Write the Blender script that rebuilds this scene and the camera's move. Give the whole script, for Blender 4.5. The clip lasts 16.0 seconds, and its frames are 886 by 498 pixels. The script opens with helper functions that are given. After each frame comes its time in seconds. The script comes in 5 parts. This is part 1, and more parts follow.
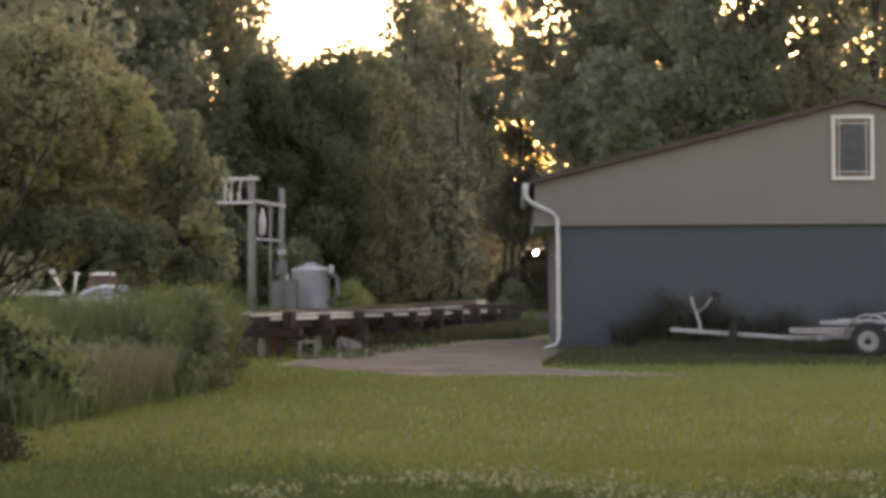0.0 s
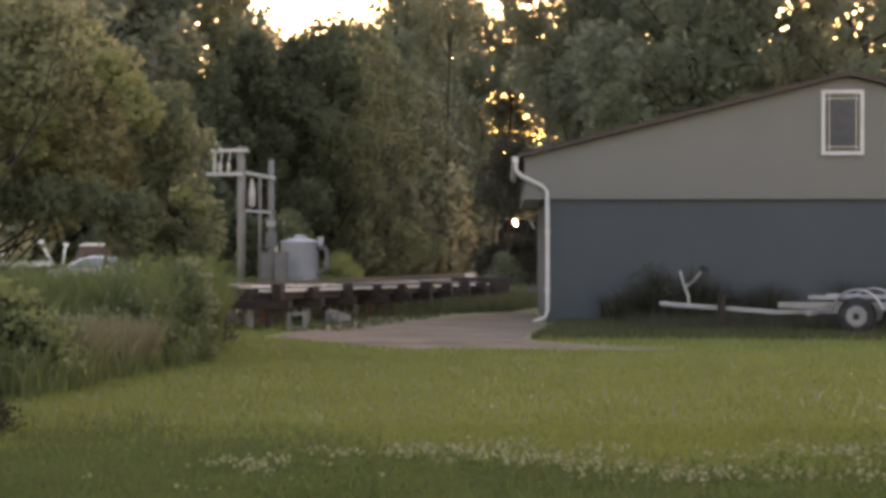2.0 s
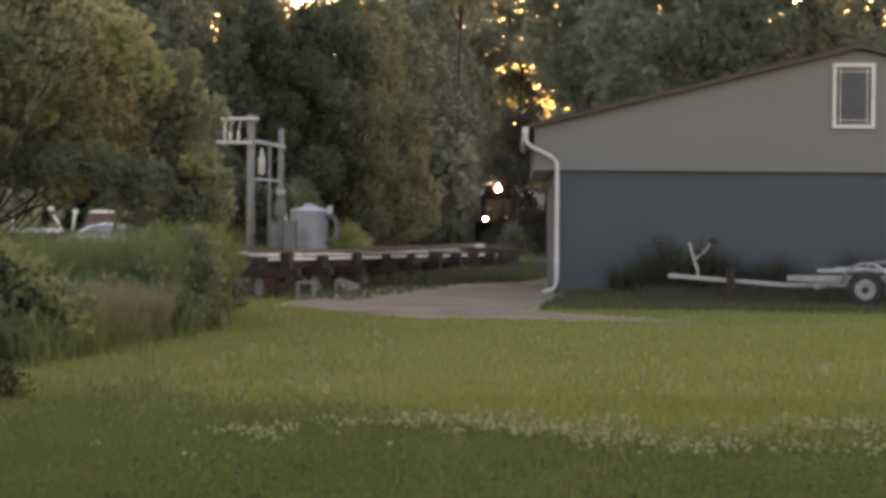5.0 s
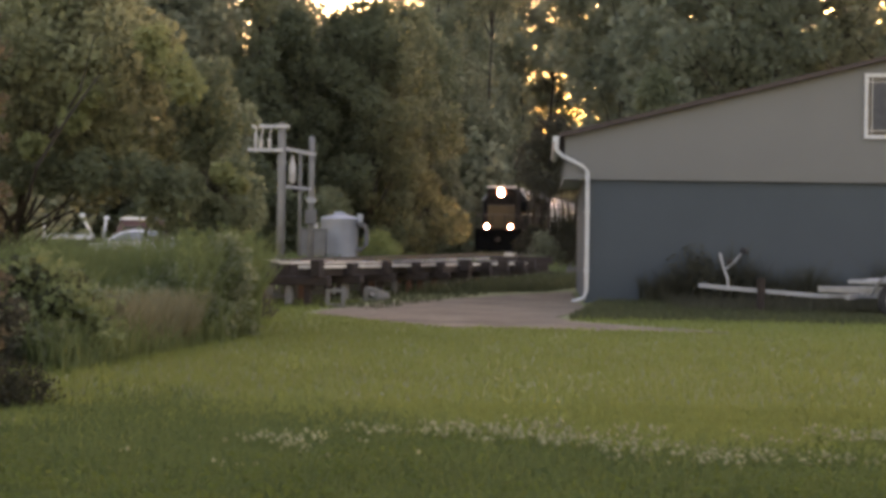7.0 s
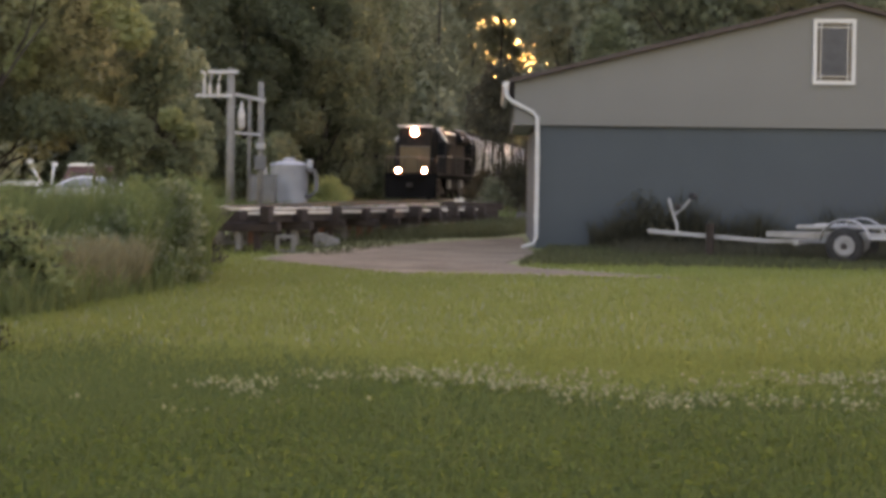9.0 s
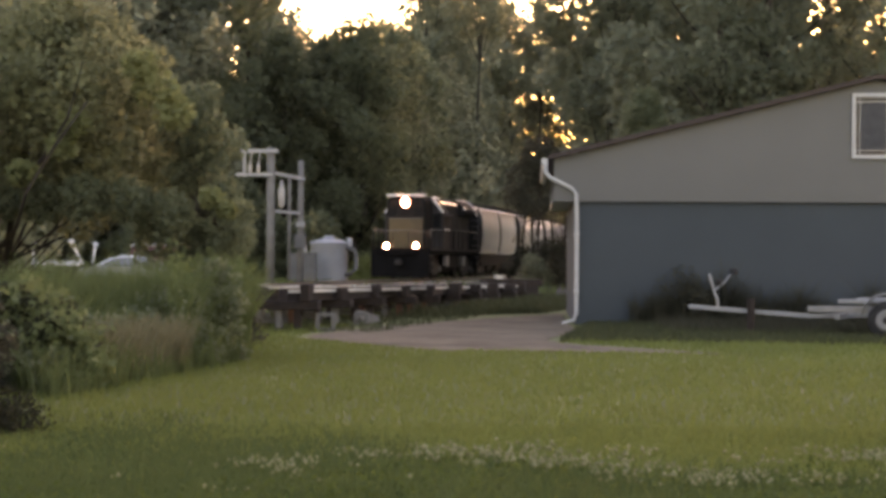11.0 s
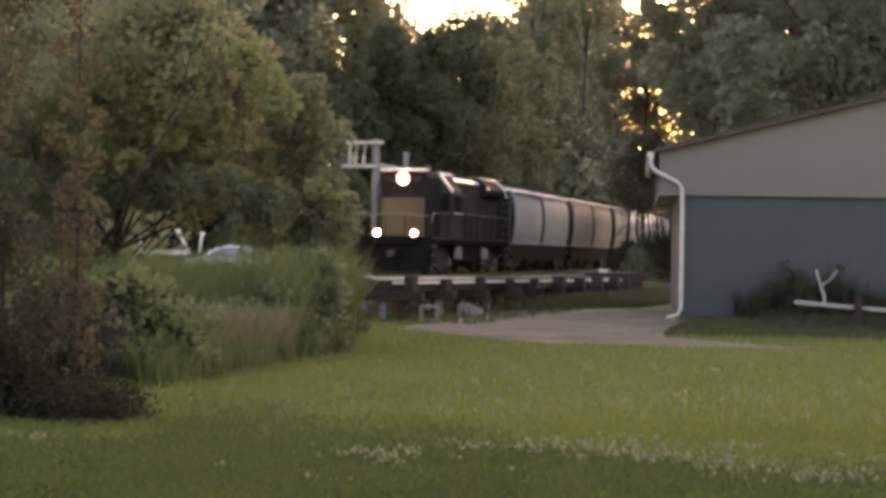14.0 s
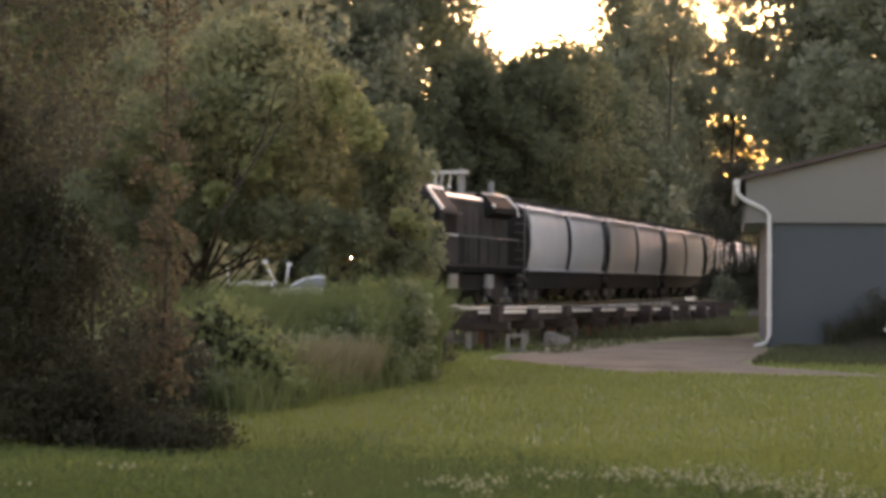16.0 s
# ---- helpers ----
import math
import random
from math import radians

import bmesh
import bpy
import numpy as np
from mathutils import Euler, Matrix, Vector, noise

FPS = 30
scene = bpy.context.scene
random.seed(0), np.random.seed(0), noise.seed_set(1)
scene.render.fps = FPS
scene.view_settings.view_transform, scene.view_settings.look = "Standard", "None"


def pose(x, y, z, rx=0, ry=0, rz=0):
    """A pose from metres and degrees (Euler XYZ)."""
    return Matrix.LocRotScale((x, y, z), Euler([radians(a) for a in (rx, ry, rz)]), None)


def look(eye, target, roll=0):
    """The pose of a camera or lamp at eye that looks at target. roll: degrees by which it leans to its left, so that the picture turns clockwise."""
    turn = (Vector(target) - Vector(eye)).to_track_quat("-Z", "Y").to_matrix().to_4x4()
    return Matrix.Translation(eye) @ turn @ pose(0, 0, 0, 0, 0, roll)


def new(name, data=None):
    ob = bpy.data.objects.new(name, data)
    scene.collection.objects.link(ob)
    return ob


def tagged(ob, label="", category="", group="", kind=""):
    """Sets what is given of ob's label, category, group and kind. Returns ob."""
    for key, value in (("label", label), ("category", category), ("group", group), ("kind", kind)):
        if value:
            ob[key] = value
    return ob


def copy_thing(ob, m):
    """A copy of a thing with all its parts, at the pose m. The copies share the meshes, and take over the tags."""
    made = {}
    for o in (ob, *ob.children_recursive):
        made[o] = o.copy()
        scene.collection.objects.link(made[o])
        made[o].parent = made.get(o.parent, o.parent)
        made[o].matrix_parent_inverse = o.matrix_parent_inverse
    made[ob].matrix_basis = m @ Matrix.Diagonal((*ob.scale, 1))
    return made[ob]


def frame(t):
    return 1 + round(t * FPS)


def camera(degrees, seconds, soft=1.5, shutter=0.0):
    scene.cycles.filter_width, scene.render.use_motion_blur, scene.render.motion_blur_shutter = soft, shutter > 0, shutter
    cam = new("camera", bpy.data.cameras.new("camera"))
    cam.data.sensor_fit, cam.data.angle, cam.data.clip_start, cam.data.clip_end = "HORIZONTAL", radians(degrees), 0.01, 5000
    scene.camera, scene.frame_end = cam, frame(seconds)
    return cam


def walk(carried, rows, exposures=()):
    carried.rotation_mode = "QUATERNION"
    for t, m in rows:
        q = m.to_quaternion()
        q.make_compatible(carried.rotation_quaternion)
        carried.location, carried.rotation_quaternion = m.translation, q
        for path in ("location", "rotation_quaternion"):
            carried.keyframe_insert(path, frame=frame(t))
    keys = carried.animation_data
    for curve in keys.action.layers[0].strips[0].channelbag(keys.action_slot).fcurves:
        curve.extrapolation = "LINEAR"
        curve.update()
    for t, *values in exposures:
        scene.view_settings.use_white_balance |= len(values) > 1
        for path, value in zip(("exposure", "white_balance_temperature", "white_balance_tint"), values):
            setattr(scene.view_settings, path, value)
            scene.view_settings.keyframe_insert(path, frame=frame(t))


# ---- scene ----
# The lens and the hand-held path: the camera stands on the lawn and only turns.
cam = camera(25.25, 16.0, soft=3.7)
EYE_Z = 1.2


def aim(pan, tilt, lean):
    """Pose from degrees turned to the right, upwards, and of lean."""
    return pose(0, 0, EYE_Z, 90 + tilt, 0, -pan) @ pose(0, 0, 0, 0, 0, -lean)


walk(cam, [(t, aim(p, q, c)) for t, p, q, c in (
    (0, 1.275, 1.079, 0.317), (0.5, 1.099, 0.954, 0.074), (1, 0.909, 1.000, 0.035), (1.5, 1.175, 1.010, -0.037),
    (2, 1.580, 0.289, 0.006), (2.5, 1.532, -0.087, 0.020), (3, 1.170, 0.199, -0.071), (3.5, 1.100, 0.175, -0.419),
    (4, 1.264, -0.060, -0.461), (4.2, 1.485, -0.197, -0.371), (6.3, 0.486, -0.759, -0.479), (6.5, 0.346, -0.628, -0.420),
    (7, 0.447, -0.342, -0.810), (7.5, 0.956, -0.453, -0.953), (8, 1.274, -1.229, -0.886), (8.5, 1.681, -1.780, -0.816),
    (9, 1.916, -1.890, -0.729), (9.5, 0.904, -1.029, -0.619), (9.7, 0.702, -0.722, -0.557), (11.8, 0.715, 0.472, -0.155),
    (12, 0.490, 0.274, -0.197), (12.5, 0.010, -0.200, -0.331), (13, -0.495, -0.347, -0.499), (13.5, -1.229, -0.344, -0.718),
    (14, -2.274, 0.081, -0.875), (14.5, -3.382, 0.456, -0.804), (15, -3.680, 0.339, -0.730), (15.5, -4.388, 0.613, -0.624),
    (16, -4.769, 0.903, -0.511))], exposures=[(t, e, 7700, 42) for t, e in (
        (0, 3.36), (2.5, 3.42), (8, 3.42), (8.5, 3.44), (9, 3.62), (9.6, 3.5), (12, 3.33), (13, 3.44), (16, 3.42))])

# ---- light: a low sun behind the wood, a bright evening sky ----
SUN_TURN, SUN_UP = 15.0, 4.6
world = bpy.data.worlds.new("evening_sky")
scene.world = world
world.use_nodes = True
wn = world.node_tree.nodes
sky = wn.new("ShaderNodeTexSky")
sky.sky_type = "NISHITA"
sky.sun_disc = False
sky.sun_elevation, sky.sun_rotation = radians(SUN_UP), radians(SUN_TURN)
sky.dust_density, sky.air_density, sky.altitude = 1.6, 1.0, 200
wn["Background"].inputs["Strength"].default_value = 0.13
world.node_tree.links.new(sky.outputs[0], wn["Background"].inputs["Color"])
sun_lamp = bpy.data.lights.new("sun", "SUN")
sun_lamp.energy, sun_lamp.angle, sun_lamp.color = 0.5, radians(1.5), (1.0, 0.87, 0.7)
sun = new("sun", sun_lamp)
sun.matrix_world = look((0, 0, 0), (-math.sin(radians(SUN_TURN)) * math.cos(radians(SUN_UP)),
                                    -math.cos(radians(SUN_TURN)) * math.cos(radians(SUN_UP)), -math.sin(radians(SUN_UP))))


# ---- materials ----
def material(name, dark, light, rough=0.8, metal=0.0, scale=6.0, fine=60.0, bump=0.15, depth=0.01, island=0.0,
             stains=None, spec=0.3):
    """Two scales of noise between two colours, with fine relief; island varies the joined pieces, stains adds blotches."""
    m = bpy.data.materials.new(name)
    m.use_nodes = True
    n, ln = m.node_tree.nodes, m.node_tree.links
    b = n["Principled BSDF"]
    b.inputs["Roughness"].default_value, b.inputs["Metallic"].default_value = rough, metal
    b.inputs["Specular IOR Level"].default_value = spec
    co = n.new("ShaderNodeTexCoord")
    big, small = n.new("ShaderNodeTexNoise"), n.new("ShaderNodeTexNoise")
    big.inputs["Scale"].default_value, small.inputs["Scale"].default_value = scale, fine
    big.inputs["Detail"].default_value, small.inputs["Detail"].default_value = 4, 3
    for tex in (big, small):
        ln.new(co.outputs["Object"], tex.inputs["Vector"])
    mix = n.new("ShaderNodeMath")
    mix.operation = "MULTIPLY_ADD"
    mix.inputs[1].default_value = 0.45
    ln.new(small.outputs["Fac"], mix.inputs[0])
    sc = n.new("ShaderNodeMath")
    sc.operation = "MULTIPLY"
    sc.inputs[1].default_value = 0.55
    ln.new(big.outputs["Fac"], sc.inputs[0])
    ln.new(sc.outputs[0], mix.inputs[2])
    fac = mix.outputs[0]
    if island:
        geo = n.new("ShaderNodeNewGeometry")
        isl = n.new("ShaderNodeMath")
        isl.operation = "MULTIPLY_ADD"
        isl.inputs[1].default_value = island
        ln.new(geo.outputs["Random Per Island"], isl.inputs[0])
        sub = n.new("ShaderNodeMath")
        sub.operation = "SUBTRACT"
        sub.inputs[1].default_value = island / 2
        ln.new(fac, sub.inputs[0])
        ln.new(sub.outputs[0], isl.inputs[2])
        fac = isl.outputs[0]
    ramp = n.new("ShaderNodeValToRGB")
    ramp.color_ramp.elements[0].position, ramp.color_ramp.elements[1].position = 0.3, 0.7
    ramp.color_ramp.elements[0].color, ramp.color_ramp.elements[1].color = (*dark, 1), (*light, 1)
    ln.new(fac, ramp.inputs["Fac"])
    colour = ramp.outputs["Color"]
    if stains:
        st, sr, sm = n.new("ShaderNodeTexNoise"), n.new("ShaderNodeValToRGB"), n.new("ShaderNodeMix")
        st.inputs["Scale"].default_value, st.inputs["Detail"].default_value = scale * 0.35, 6
        ln.new(co.outputs["Object"], st.inputs["Vector"])
        sr.color_ramp.elements[0].position, sr.color_ramp.elements[1].position = 0.5, 0.68
        ln.new(st.outputs["Fac"], sr.inputs["Fac"])
        sm.data_type = "RGBA"
        sm.inputs[7].default_value = (*stains, 1)
        ln.new(sr.outputs["Color"], sm.inputs[0])
        ln.new(colour, sm.inputs[6])
        colour = sm.outputs[2]
    ln.new(colour, b.inputs["Base Color"])
    if bump:
        bp = n.new("ShaderNodeBump")
        bp.inputs["Strength"].default_value, bp.inputs["Distance"].default_value = bump, depth
        ln.new(small.outputs["Fac"], bp.inputs["Height"])
        ln.new(bp.outputs["Normal"], b.inputs["Normal"])
    return m


def leaf_material(name, dark, light, through_colour, share=0.4, patches=0.9):
    """Leaves that let some light through, each a little different."""
    m = bpy.data.materials.new(name)
    m.use_nodes = True
    n, ln = m.node_tree.nodes, m.node_tree.links
    b, out = n["Principled BSDF"], n["Material Output"]
    b.inputs["Roughness"].default_value, b.inputs["Specular IOR Level"].default_value = 0.75, 0.1
    geo, co, big = n.new("ShaderNodeNewGeometry"), n.new("ShaderNodeTexCoord"), n.new("ShaderNodeTexNoise")
    big.inputs["Scale"].default_value, big.inputs["Detail"].default_value = patches, 3
    ln.new(co.outputs["Object"], big.inputs["Vector"])
    add = n.new("ShaderNodeMath")
    add.operation = "MULTIPLY_ADD"
    add.inputs[1].default_value = 0.26
    ln.new(geo.outputs["Random Per Island"], add.inputs[0])
    half = n.new("ShaderNodeMath")
    half.operation = "MULTIPLY"
    half.inputs[1].default_value = 0.74
    ln.new(big.outputs["Fac"], half.inputs[0])
    ln.new(half.outputs[0], add.inputs[2])
    ramp = n.new("ShaderNodeValToRGB")
    ramp.color_ramp.elements[0].position, ramp.color_ramp.elements[1].position = 0.3, 0.7
    ramp.color_ramp.elements[0].color, ramp.color_ramp.elements[1].color = (*dark, 1), (*light, 1)
    ln.new(add.outputs[0], ramp.inputs["Fac"])
    ln.new(ramp.outputs["Color"], b.inputs["Base Color"])
    tr, mx = n.new("ShaderNodeBsdfTranslucent"), n.new("ShaderNodeMixShader")
    tr.inputs["Color"].default_value = (*through_colour, 1)
    mx.inputs[0].default_value = share
    ln.new(b.outputs[0], mx.inputs[1])
    ln.new(tr.outputs[0], mx.inputs[2])
    ln.new(mx.outputs[0], out.inputs["Surface"])
    return m


def glowing(name, colour, strength):
    m = bpy.data.materials.new(name)
    m.use_nodes = True
    b = m.node_tree.nodes["Principled BSDF"]
    b.inputs["Emission Color"].default_value, b.inputs["Emission Strength"].default_value = (*colour, 1), strength
    return m


LAWN = material("lawn_soil", (0.08, 0.098, 0.034), (0.12, 0.137, 0.047), 0.95, scale=0.35, fine=9, bump=0.6, depth=0.05)
# Darker copy of the lawn blades, coloured for the shaded part of the lawn.
BLADE_SHADE = leaf_material("shaded_grass_blades", (0.05, 0.078, 0.03), (0.08, 0.11, 0.042), (0.115, 0.155, 0.05), 0.4)
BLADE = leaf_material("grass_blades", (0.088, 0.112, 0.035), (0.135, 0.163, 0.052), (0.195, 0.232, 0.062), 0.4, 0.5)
WEED = leaf_material("tall_weeds", (0.055, 0.078, 0.03), (0.115, 0.14, 0.06), (0.15, 0.19, 0.07), 0.38)
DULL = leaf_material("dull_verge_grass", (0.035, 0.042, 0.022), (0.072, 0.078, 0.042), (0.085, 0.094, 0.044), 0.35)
DRY = leaf_material("dry_grass", (0.125, 0.117, 0.064), (0.2, 0.186, 0.11), (0.2, 0.184, 0.1), 0.35)
CLOVER = material("clover_heads", (0.13, 0.137, 0.06), (0.23, 0.23, 0.115), 0.9, scale=20, island=0.4, bump=0)
# Leaf and see-through colours are raised here to imitate haze over the trees.
LEAF_DARK = leaf_material("dark_leaves", (0.08, 0.088, 0.066), (0.15, 0.165, 0.116), (0.285, 0.318, 0.205), 0.58, 0.35)
LEAF_MID = leaf_material("green_leaves", (0.066, 0.077, 0.05), (0.138, 0.16, 0.097), (0.23, 0.262, 0.148), 0.5, 0.5)
LEAF_LIGHT = leaf_material("bright_leaves", (0.045, 0.05, 0.032), (0.205, 0.215, 0.11), (0.29, 0.295, 0.155), 0.5, 1.3)
# Darker leaf colour; on near trees and undergrowth it stands in for shade.
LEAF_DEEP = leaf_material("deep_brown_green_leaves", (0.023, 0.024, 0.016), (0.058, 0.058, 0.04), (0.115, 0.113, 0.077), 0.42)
# Warm brown of a flare streak, carried by leaves.
LEAF_FLARE = leaf_material("flare_brown_leaves", (0.055, 0.047, 0.032), (0.12, 0.1, 0.065), (0.16, 0.133, 0.08), 0.4, 2.0)
# Near-black leaf copy: the shade low at the lawn's edge is in its colour.
LEAF_SHADE = leaf_material("shade_dark_leaves", (0.018, 0.018, 0.011), (0.042, 0.041, 0.024), (0.04, 0.04, 0.02), 0.2)
CLOVER_LEAF = leaf_material("clover_leaves", (0.045, 0.075, 0.02), (0.088, 0.118, 0.032), (0.12, 0.16, 0.04), 0.35)
BUSH_LEAF = leaf_material("pale_green_leaves", (0.065, 0.09, 0.038), (0.19, 0.215, 0.095), (0.2, 0.23, 0.095), 0.4, 5.0)
# Paler leaf copy for the bright clumps, with the light in its colour.
LIT_SPRAY = leaf_material("lit_spray_leaves", (0.12, 0.135, 0.06), (0.21, 0.225, 0.105), (0.25, 0.27, 0.115), 0.45, 2.0)
PALE_BUSH = leaf_material("pale_bush_leaves", (0.16, 0.19, 0.08), (0.27, 0.3, 0.13), (0.32, 0.36, 0.13), 0.5)
BARK = material("bark", (0.02, 0.016, 0.012), (0.06, 0.05, 0.04), 0.95, scale=2, fine=25, bump=0.8, depth=0.03)
GRAVEL = material("gravel", (0.06, 0.048, 0.031), (0.152, 0.122, 0.084), 0.95, scale=1.6, fine=12, bump=0.9, depth=0.05,
                  stains=(0.055, 0.047, 0.029))
CINDER = material("dark_cinders", (0.02, 0.018, 0.015), (0.06, 0.054, 0.046), 0.95, scale=1.2, fine=14, bump=0.8, depth=0.05, stains=(0.04, 0.045, 0.022))
BALLAST = material("ballast_stone", (0.22, 0.205, 0.18), (0.42, 0.395, 0.35), 0.9, scale=1.5, fine=14, bump=0.8, depth=0.06)
SIDING = material("taupe_siding", (0.105, 0.104, 0.095), (0.122, 0.121, 0.11), 0.6, scale=0.8, fine=30, bump=0.04)
BLUE = material("blue_block_paint", (0.037, 0.048, 0.052), (0.048, 0.06, 0.065), 0.75, scale=0.7, fine=35, bump=0.25,
                stains=(0.04, 0.05, 0.056))
WHITE = material("white_paint", (0.34, 0.34, 0.325), (0.44, 0.44, 0.425), 0.45, scale=3, fine=40, bump=0.05)
ROOFING = material("brown_shingles", (0.03, 0.022, 0.018), (0.09, 0.065, 0.05), 0.9, scale=2.5, fine=30, bump=0.6, island=0.3)
RAKE = material("brown_rake_trim", (0.038, 0.028, 0.024), (0.066, 0.048, 0.04), 0.7, bump=0.05)
RUBBER = material("black_rubber", (0.012, 0.012, 0.012), (0.03, 0.03, 0.03), 0.85, bump=0.2)
GALV = material("galvanised_steel", (0.19, 0.195, 0.195), (0.3, 0.305, 0.305), 0.5, 0.5, scale=6, bump=0.08)
RIM = material("dull_steel_rim", (0.13, 0.13, 0.127), (0.22, 0.22, 0.215), 0.6, 0.2, bump=0.05)
RED = material("faded_red", (0.055, 0.026, 0.022), (0.095, 0.042, 0.035), 0.5)
LOCO_BLACK = material("sooty_black_paint", (0.011, 0.0103, 0.0096), (0.024, 0.0225, 0.021), 0.8, scale=1.2, bump=0.06,
                      stains=(0.02, 0.018, 0.016), spec=0.08)
LOCO_PILOT = material("darker_black_frame", (0.005, 0.0047, 0.0043), (0.011, 0.0103, 0.0095), 0.9, scale=1.5, bump=0.1, spec=0.04)
LOCO_HOOD = material("dusty_black_hood_paint", (0.024, 0.022, 0.021), (0.055, 0.051, 0.047), 0.8, scale=0.7, bump=0.06, stains=(0.07, 0.062, 0.055), spec=0.1)
LOCO_GREY = material("grime_grey_steel", (0.06, 0.06, 0.06), (0.13, 0.13, 0.125), 0.6, scale=1.5, stains=(0.09, 0.07, 0.05))
LOCO_YELLOW = material("weathered_yellow", (0.068, 0.049, 0.022), (0.1, 0.072, 0.032), 0.5, scale=2, stains=(0.066, 0.047, 0.024))
# Pale base colour stands in for sky glints on the locomotive's edges.
PALE_GLINT = material("pale_glint_edge", (0.5, 0.49, 0.48), (0.68, 0.67, 0.66), 0.35, 0.0, bump=0.05, spec=0.6)
DARK_STEEL = material("dark_running_gear", (0.015, 0.013, 0.012), (0.05, 0.042, 0.036), 0.75, 0.2, scale=3, bump=0.3)
OLD_RAIL = material("old_rail_steel", (0.025, 0.02, 0.016), (0.075, 0.06, 0.048), 0.75, 0.1, scale=5, bump=0.1)
RAIL_STEEL = material("rail_steel", (0.33, 0.3, 0.27), (0.5, 0.46, 0.42), 0.28, 0.85, scale=5, bump=0.05)
HOP_WHITE = material("pale_grey_car_paint", (0.37, 0.372, 0.366), (0.48, 0.48, 0.472), 0.5, scale=0.6, bump=0.04, stains=(0.31, 0.296, 0.278))
HOP_GREY = material("dull_grey_car_paint", (0.29, 0.29, 0.287), (0.39, 0.388, 0.384), 0.5, scale=0.6, bump=0.04, stains=(0.25, 0.238, 0.222))
HOP_TAN = material("rust_streaked_car_paint", (0.3, 0.293, 0.276), (0.39, 0.38, 0.358), 0.5, scale=0.5, bump=0.04, stains=(0.38, 0.335, 0.245))
WOOD = material("grey_weathered_timber", (0.1, 0.096, 0.086), (0.195, 0.187, 0.172), 0.9, scale=2, fine=24, bump=0.5, depth=0.02)
ARM = material("pale_grey_timber", (0.25, 0.245, 0.232), (0.38, 0.372, 0.355), 0.85, scale=2, fine=24, bump=0.3)
CREOSOTE = material("dark_creosoted_timber", (0.014, 0.01, 0.008), (0.045, 0.032, 0.025), 0.9, scale=2, fine=24, bump=0.5, depth=0.02)
RUSTY = material("brown_rust", (0.07, 0.032, 0.02), (0.16, 0.075, 0.045), 0.85, scale=3, bump=0.4)
PLANK = material("sun_bleached_plank", (0.42, 0.385, 0.325), (0.6, 0.555, 0.475), 0.8, scale=1.5, fine=20, bump=0.3)
TANK_PAINT = material("pale_blue_grey_tank", (0.23, 0.24, 0.258), (0.31, 0.322, 0.34), 0.5, scale=1.5, bump=0.05, stains=(0.27, 0.28, 0.285))
CAR_WHITE = material("white_car_paint", (0.45, 0.45, 0.45), (0.55, 0.55, 0.54), 0.25, spec=0.5, bump=0)
GLASS_SOOT = material("sooty_cab_glass", (0.008, 0.008, 0.008), (0.014, 0.014, 0.014), 0.6, spec=0.08, bump=0)
GLASS_DARK = material("dark_window_glass", (0.018, 0.021, 0.024), (0.03, 0.034, 0.038), 0.2, spec=0.35, bump=0)
# Grey base colour stands in for the sky reflected in the glass.
CAR_GLASS = material("reflection_grey_car_glass", (0.1, 0.105, 0.1), (0.17, 0.175, 0.17), 0.15, spec=0.7, bump=0)
CURTAIN = material("grey_curtain", (0.045, 0.046, 0.047), (0.075, 0.076, 0.076), 0.9, scale=4, fine=30)
# Emissive orange that imitates the bloom round the lit lamps.
HALO = glowing("warm_halo_glow", (1.0, 0.3, 0.14), 0.9)
LAMP = glowing("lit_headlight", (1.0, 0.64, 0.34), 110.0)
PORCELAIN = material("insulator_porcelain", (0.3, 0.28, 0.26), (0.45, 0.43, 0.4), 0.3, bump=0)


# ---- mesh helpers ----
def part(name, bm, mat, parent=None, label="", smooth=False, m=None):
    """Links a bmesh as one mesh object, under a thing or under a part."""
    me = bpy.data.meshes.new(name)
    if m is not None:
        bm.transform(m)
    bm.normal_update()
    for f in bm.faces:
        f.smooth = smooth
    bm.to_mesh(me)
    bm.free()
    me.materials.append(mat)
    ob = new(name, me)
    ob.parent = parent
    return tagged(ob, label)


def raw(name, verts, faces, mat, parent=None, label=""):
    """The same from numpy arrays; faces all of one count."""
    me = bpy.data.meshes.new(name)
    verts, faces = np.asarray(verts, dtype=np.float32), np.asarray(faces, dtype=np.int32)
    k = faces.shape[1]
    me.vertices.add(len(verts))
    me.vertices.foreach_set("co", verts.ravel())
    me.loops.add(faces.size)
    me.loops.foreach_set("vertex_index", faces.ravel())
    me.polygons.add(len(faces))
    me.polygons.foreach_set("loop_start", np.arange(0, faces.size, k, dtype=np.int32))
    me.polygons.foreach_set("loop_total", np.full(len(faces), k, dtype=np.int32))
    me.update(calc_edges=True)
    me.materials.append(mat)
    ob = new(name, me)
    ob.parent = parent
    return tagged(ob, label)


def thing(name, m=None, label="", category="", group=""):
    ob = new(name)
    ob.empty_display_size = 0.2
    if m is not None:
        ob.matrix_basis = m
    return tagged(ob, label, category, group)


def box(x0, x1, y0, y1, z0, z1, bevel=0.0, bm=None):
    bm = bm or bmesh.new()
    vs = [bm.verts.new((x, y, z)) for z in (z0, z1) for x, y in ((x0, y0), (x1, y0), (x1, y1), (x0, y1))]
    fs = [bm.faces.new([vs[i] for i in q]) for q in
          ((3, 2, 1, 0), (4, 5, 6, 7), (0, 1, 5, 4), (1, 2, 6, 5), (2, 3, 7, 6), (3, 0, 4, 7))]
    if bevel:
        es = list({e for f in fs for e in f.edges})
        bmesh.ops.bevel(bm, geom=es, offset=bevel, segments=2, profile=0.5, affect="EDGES")
    return bm


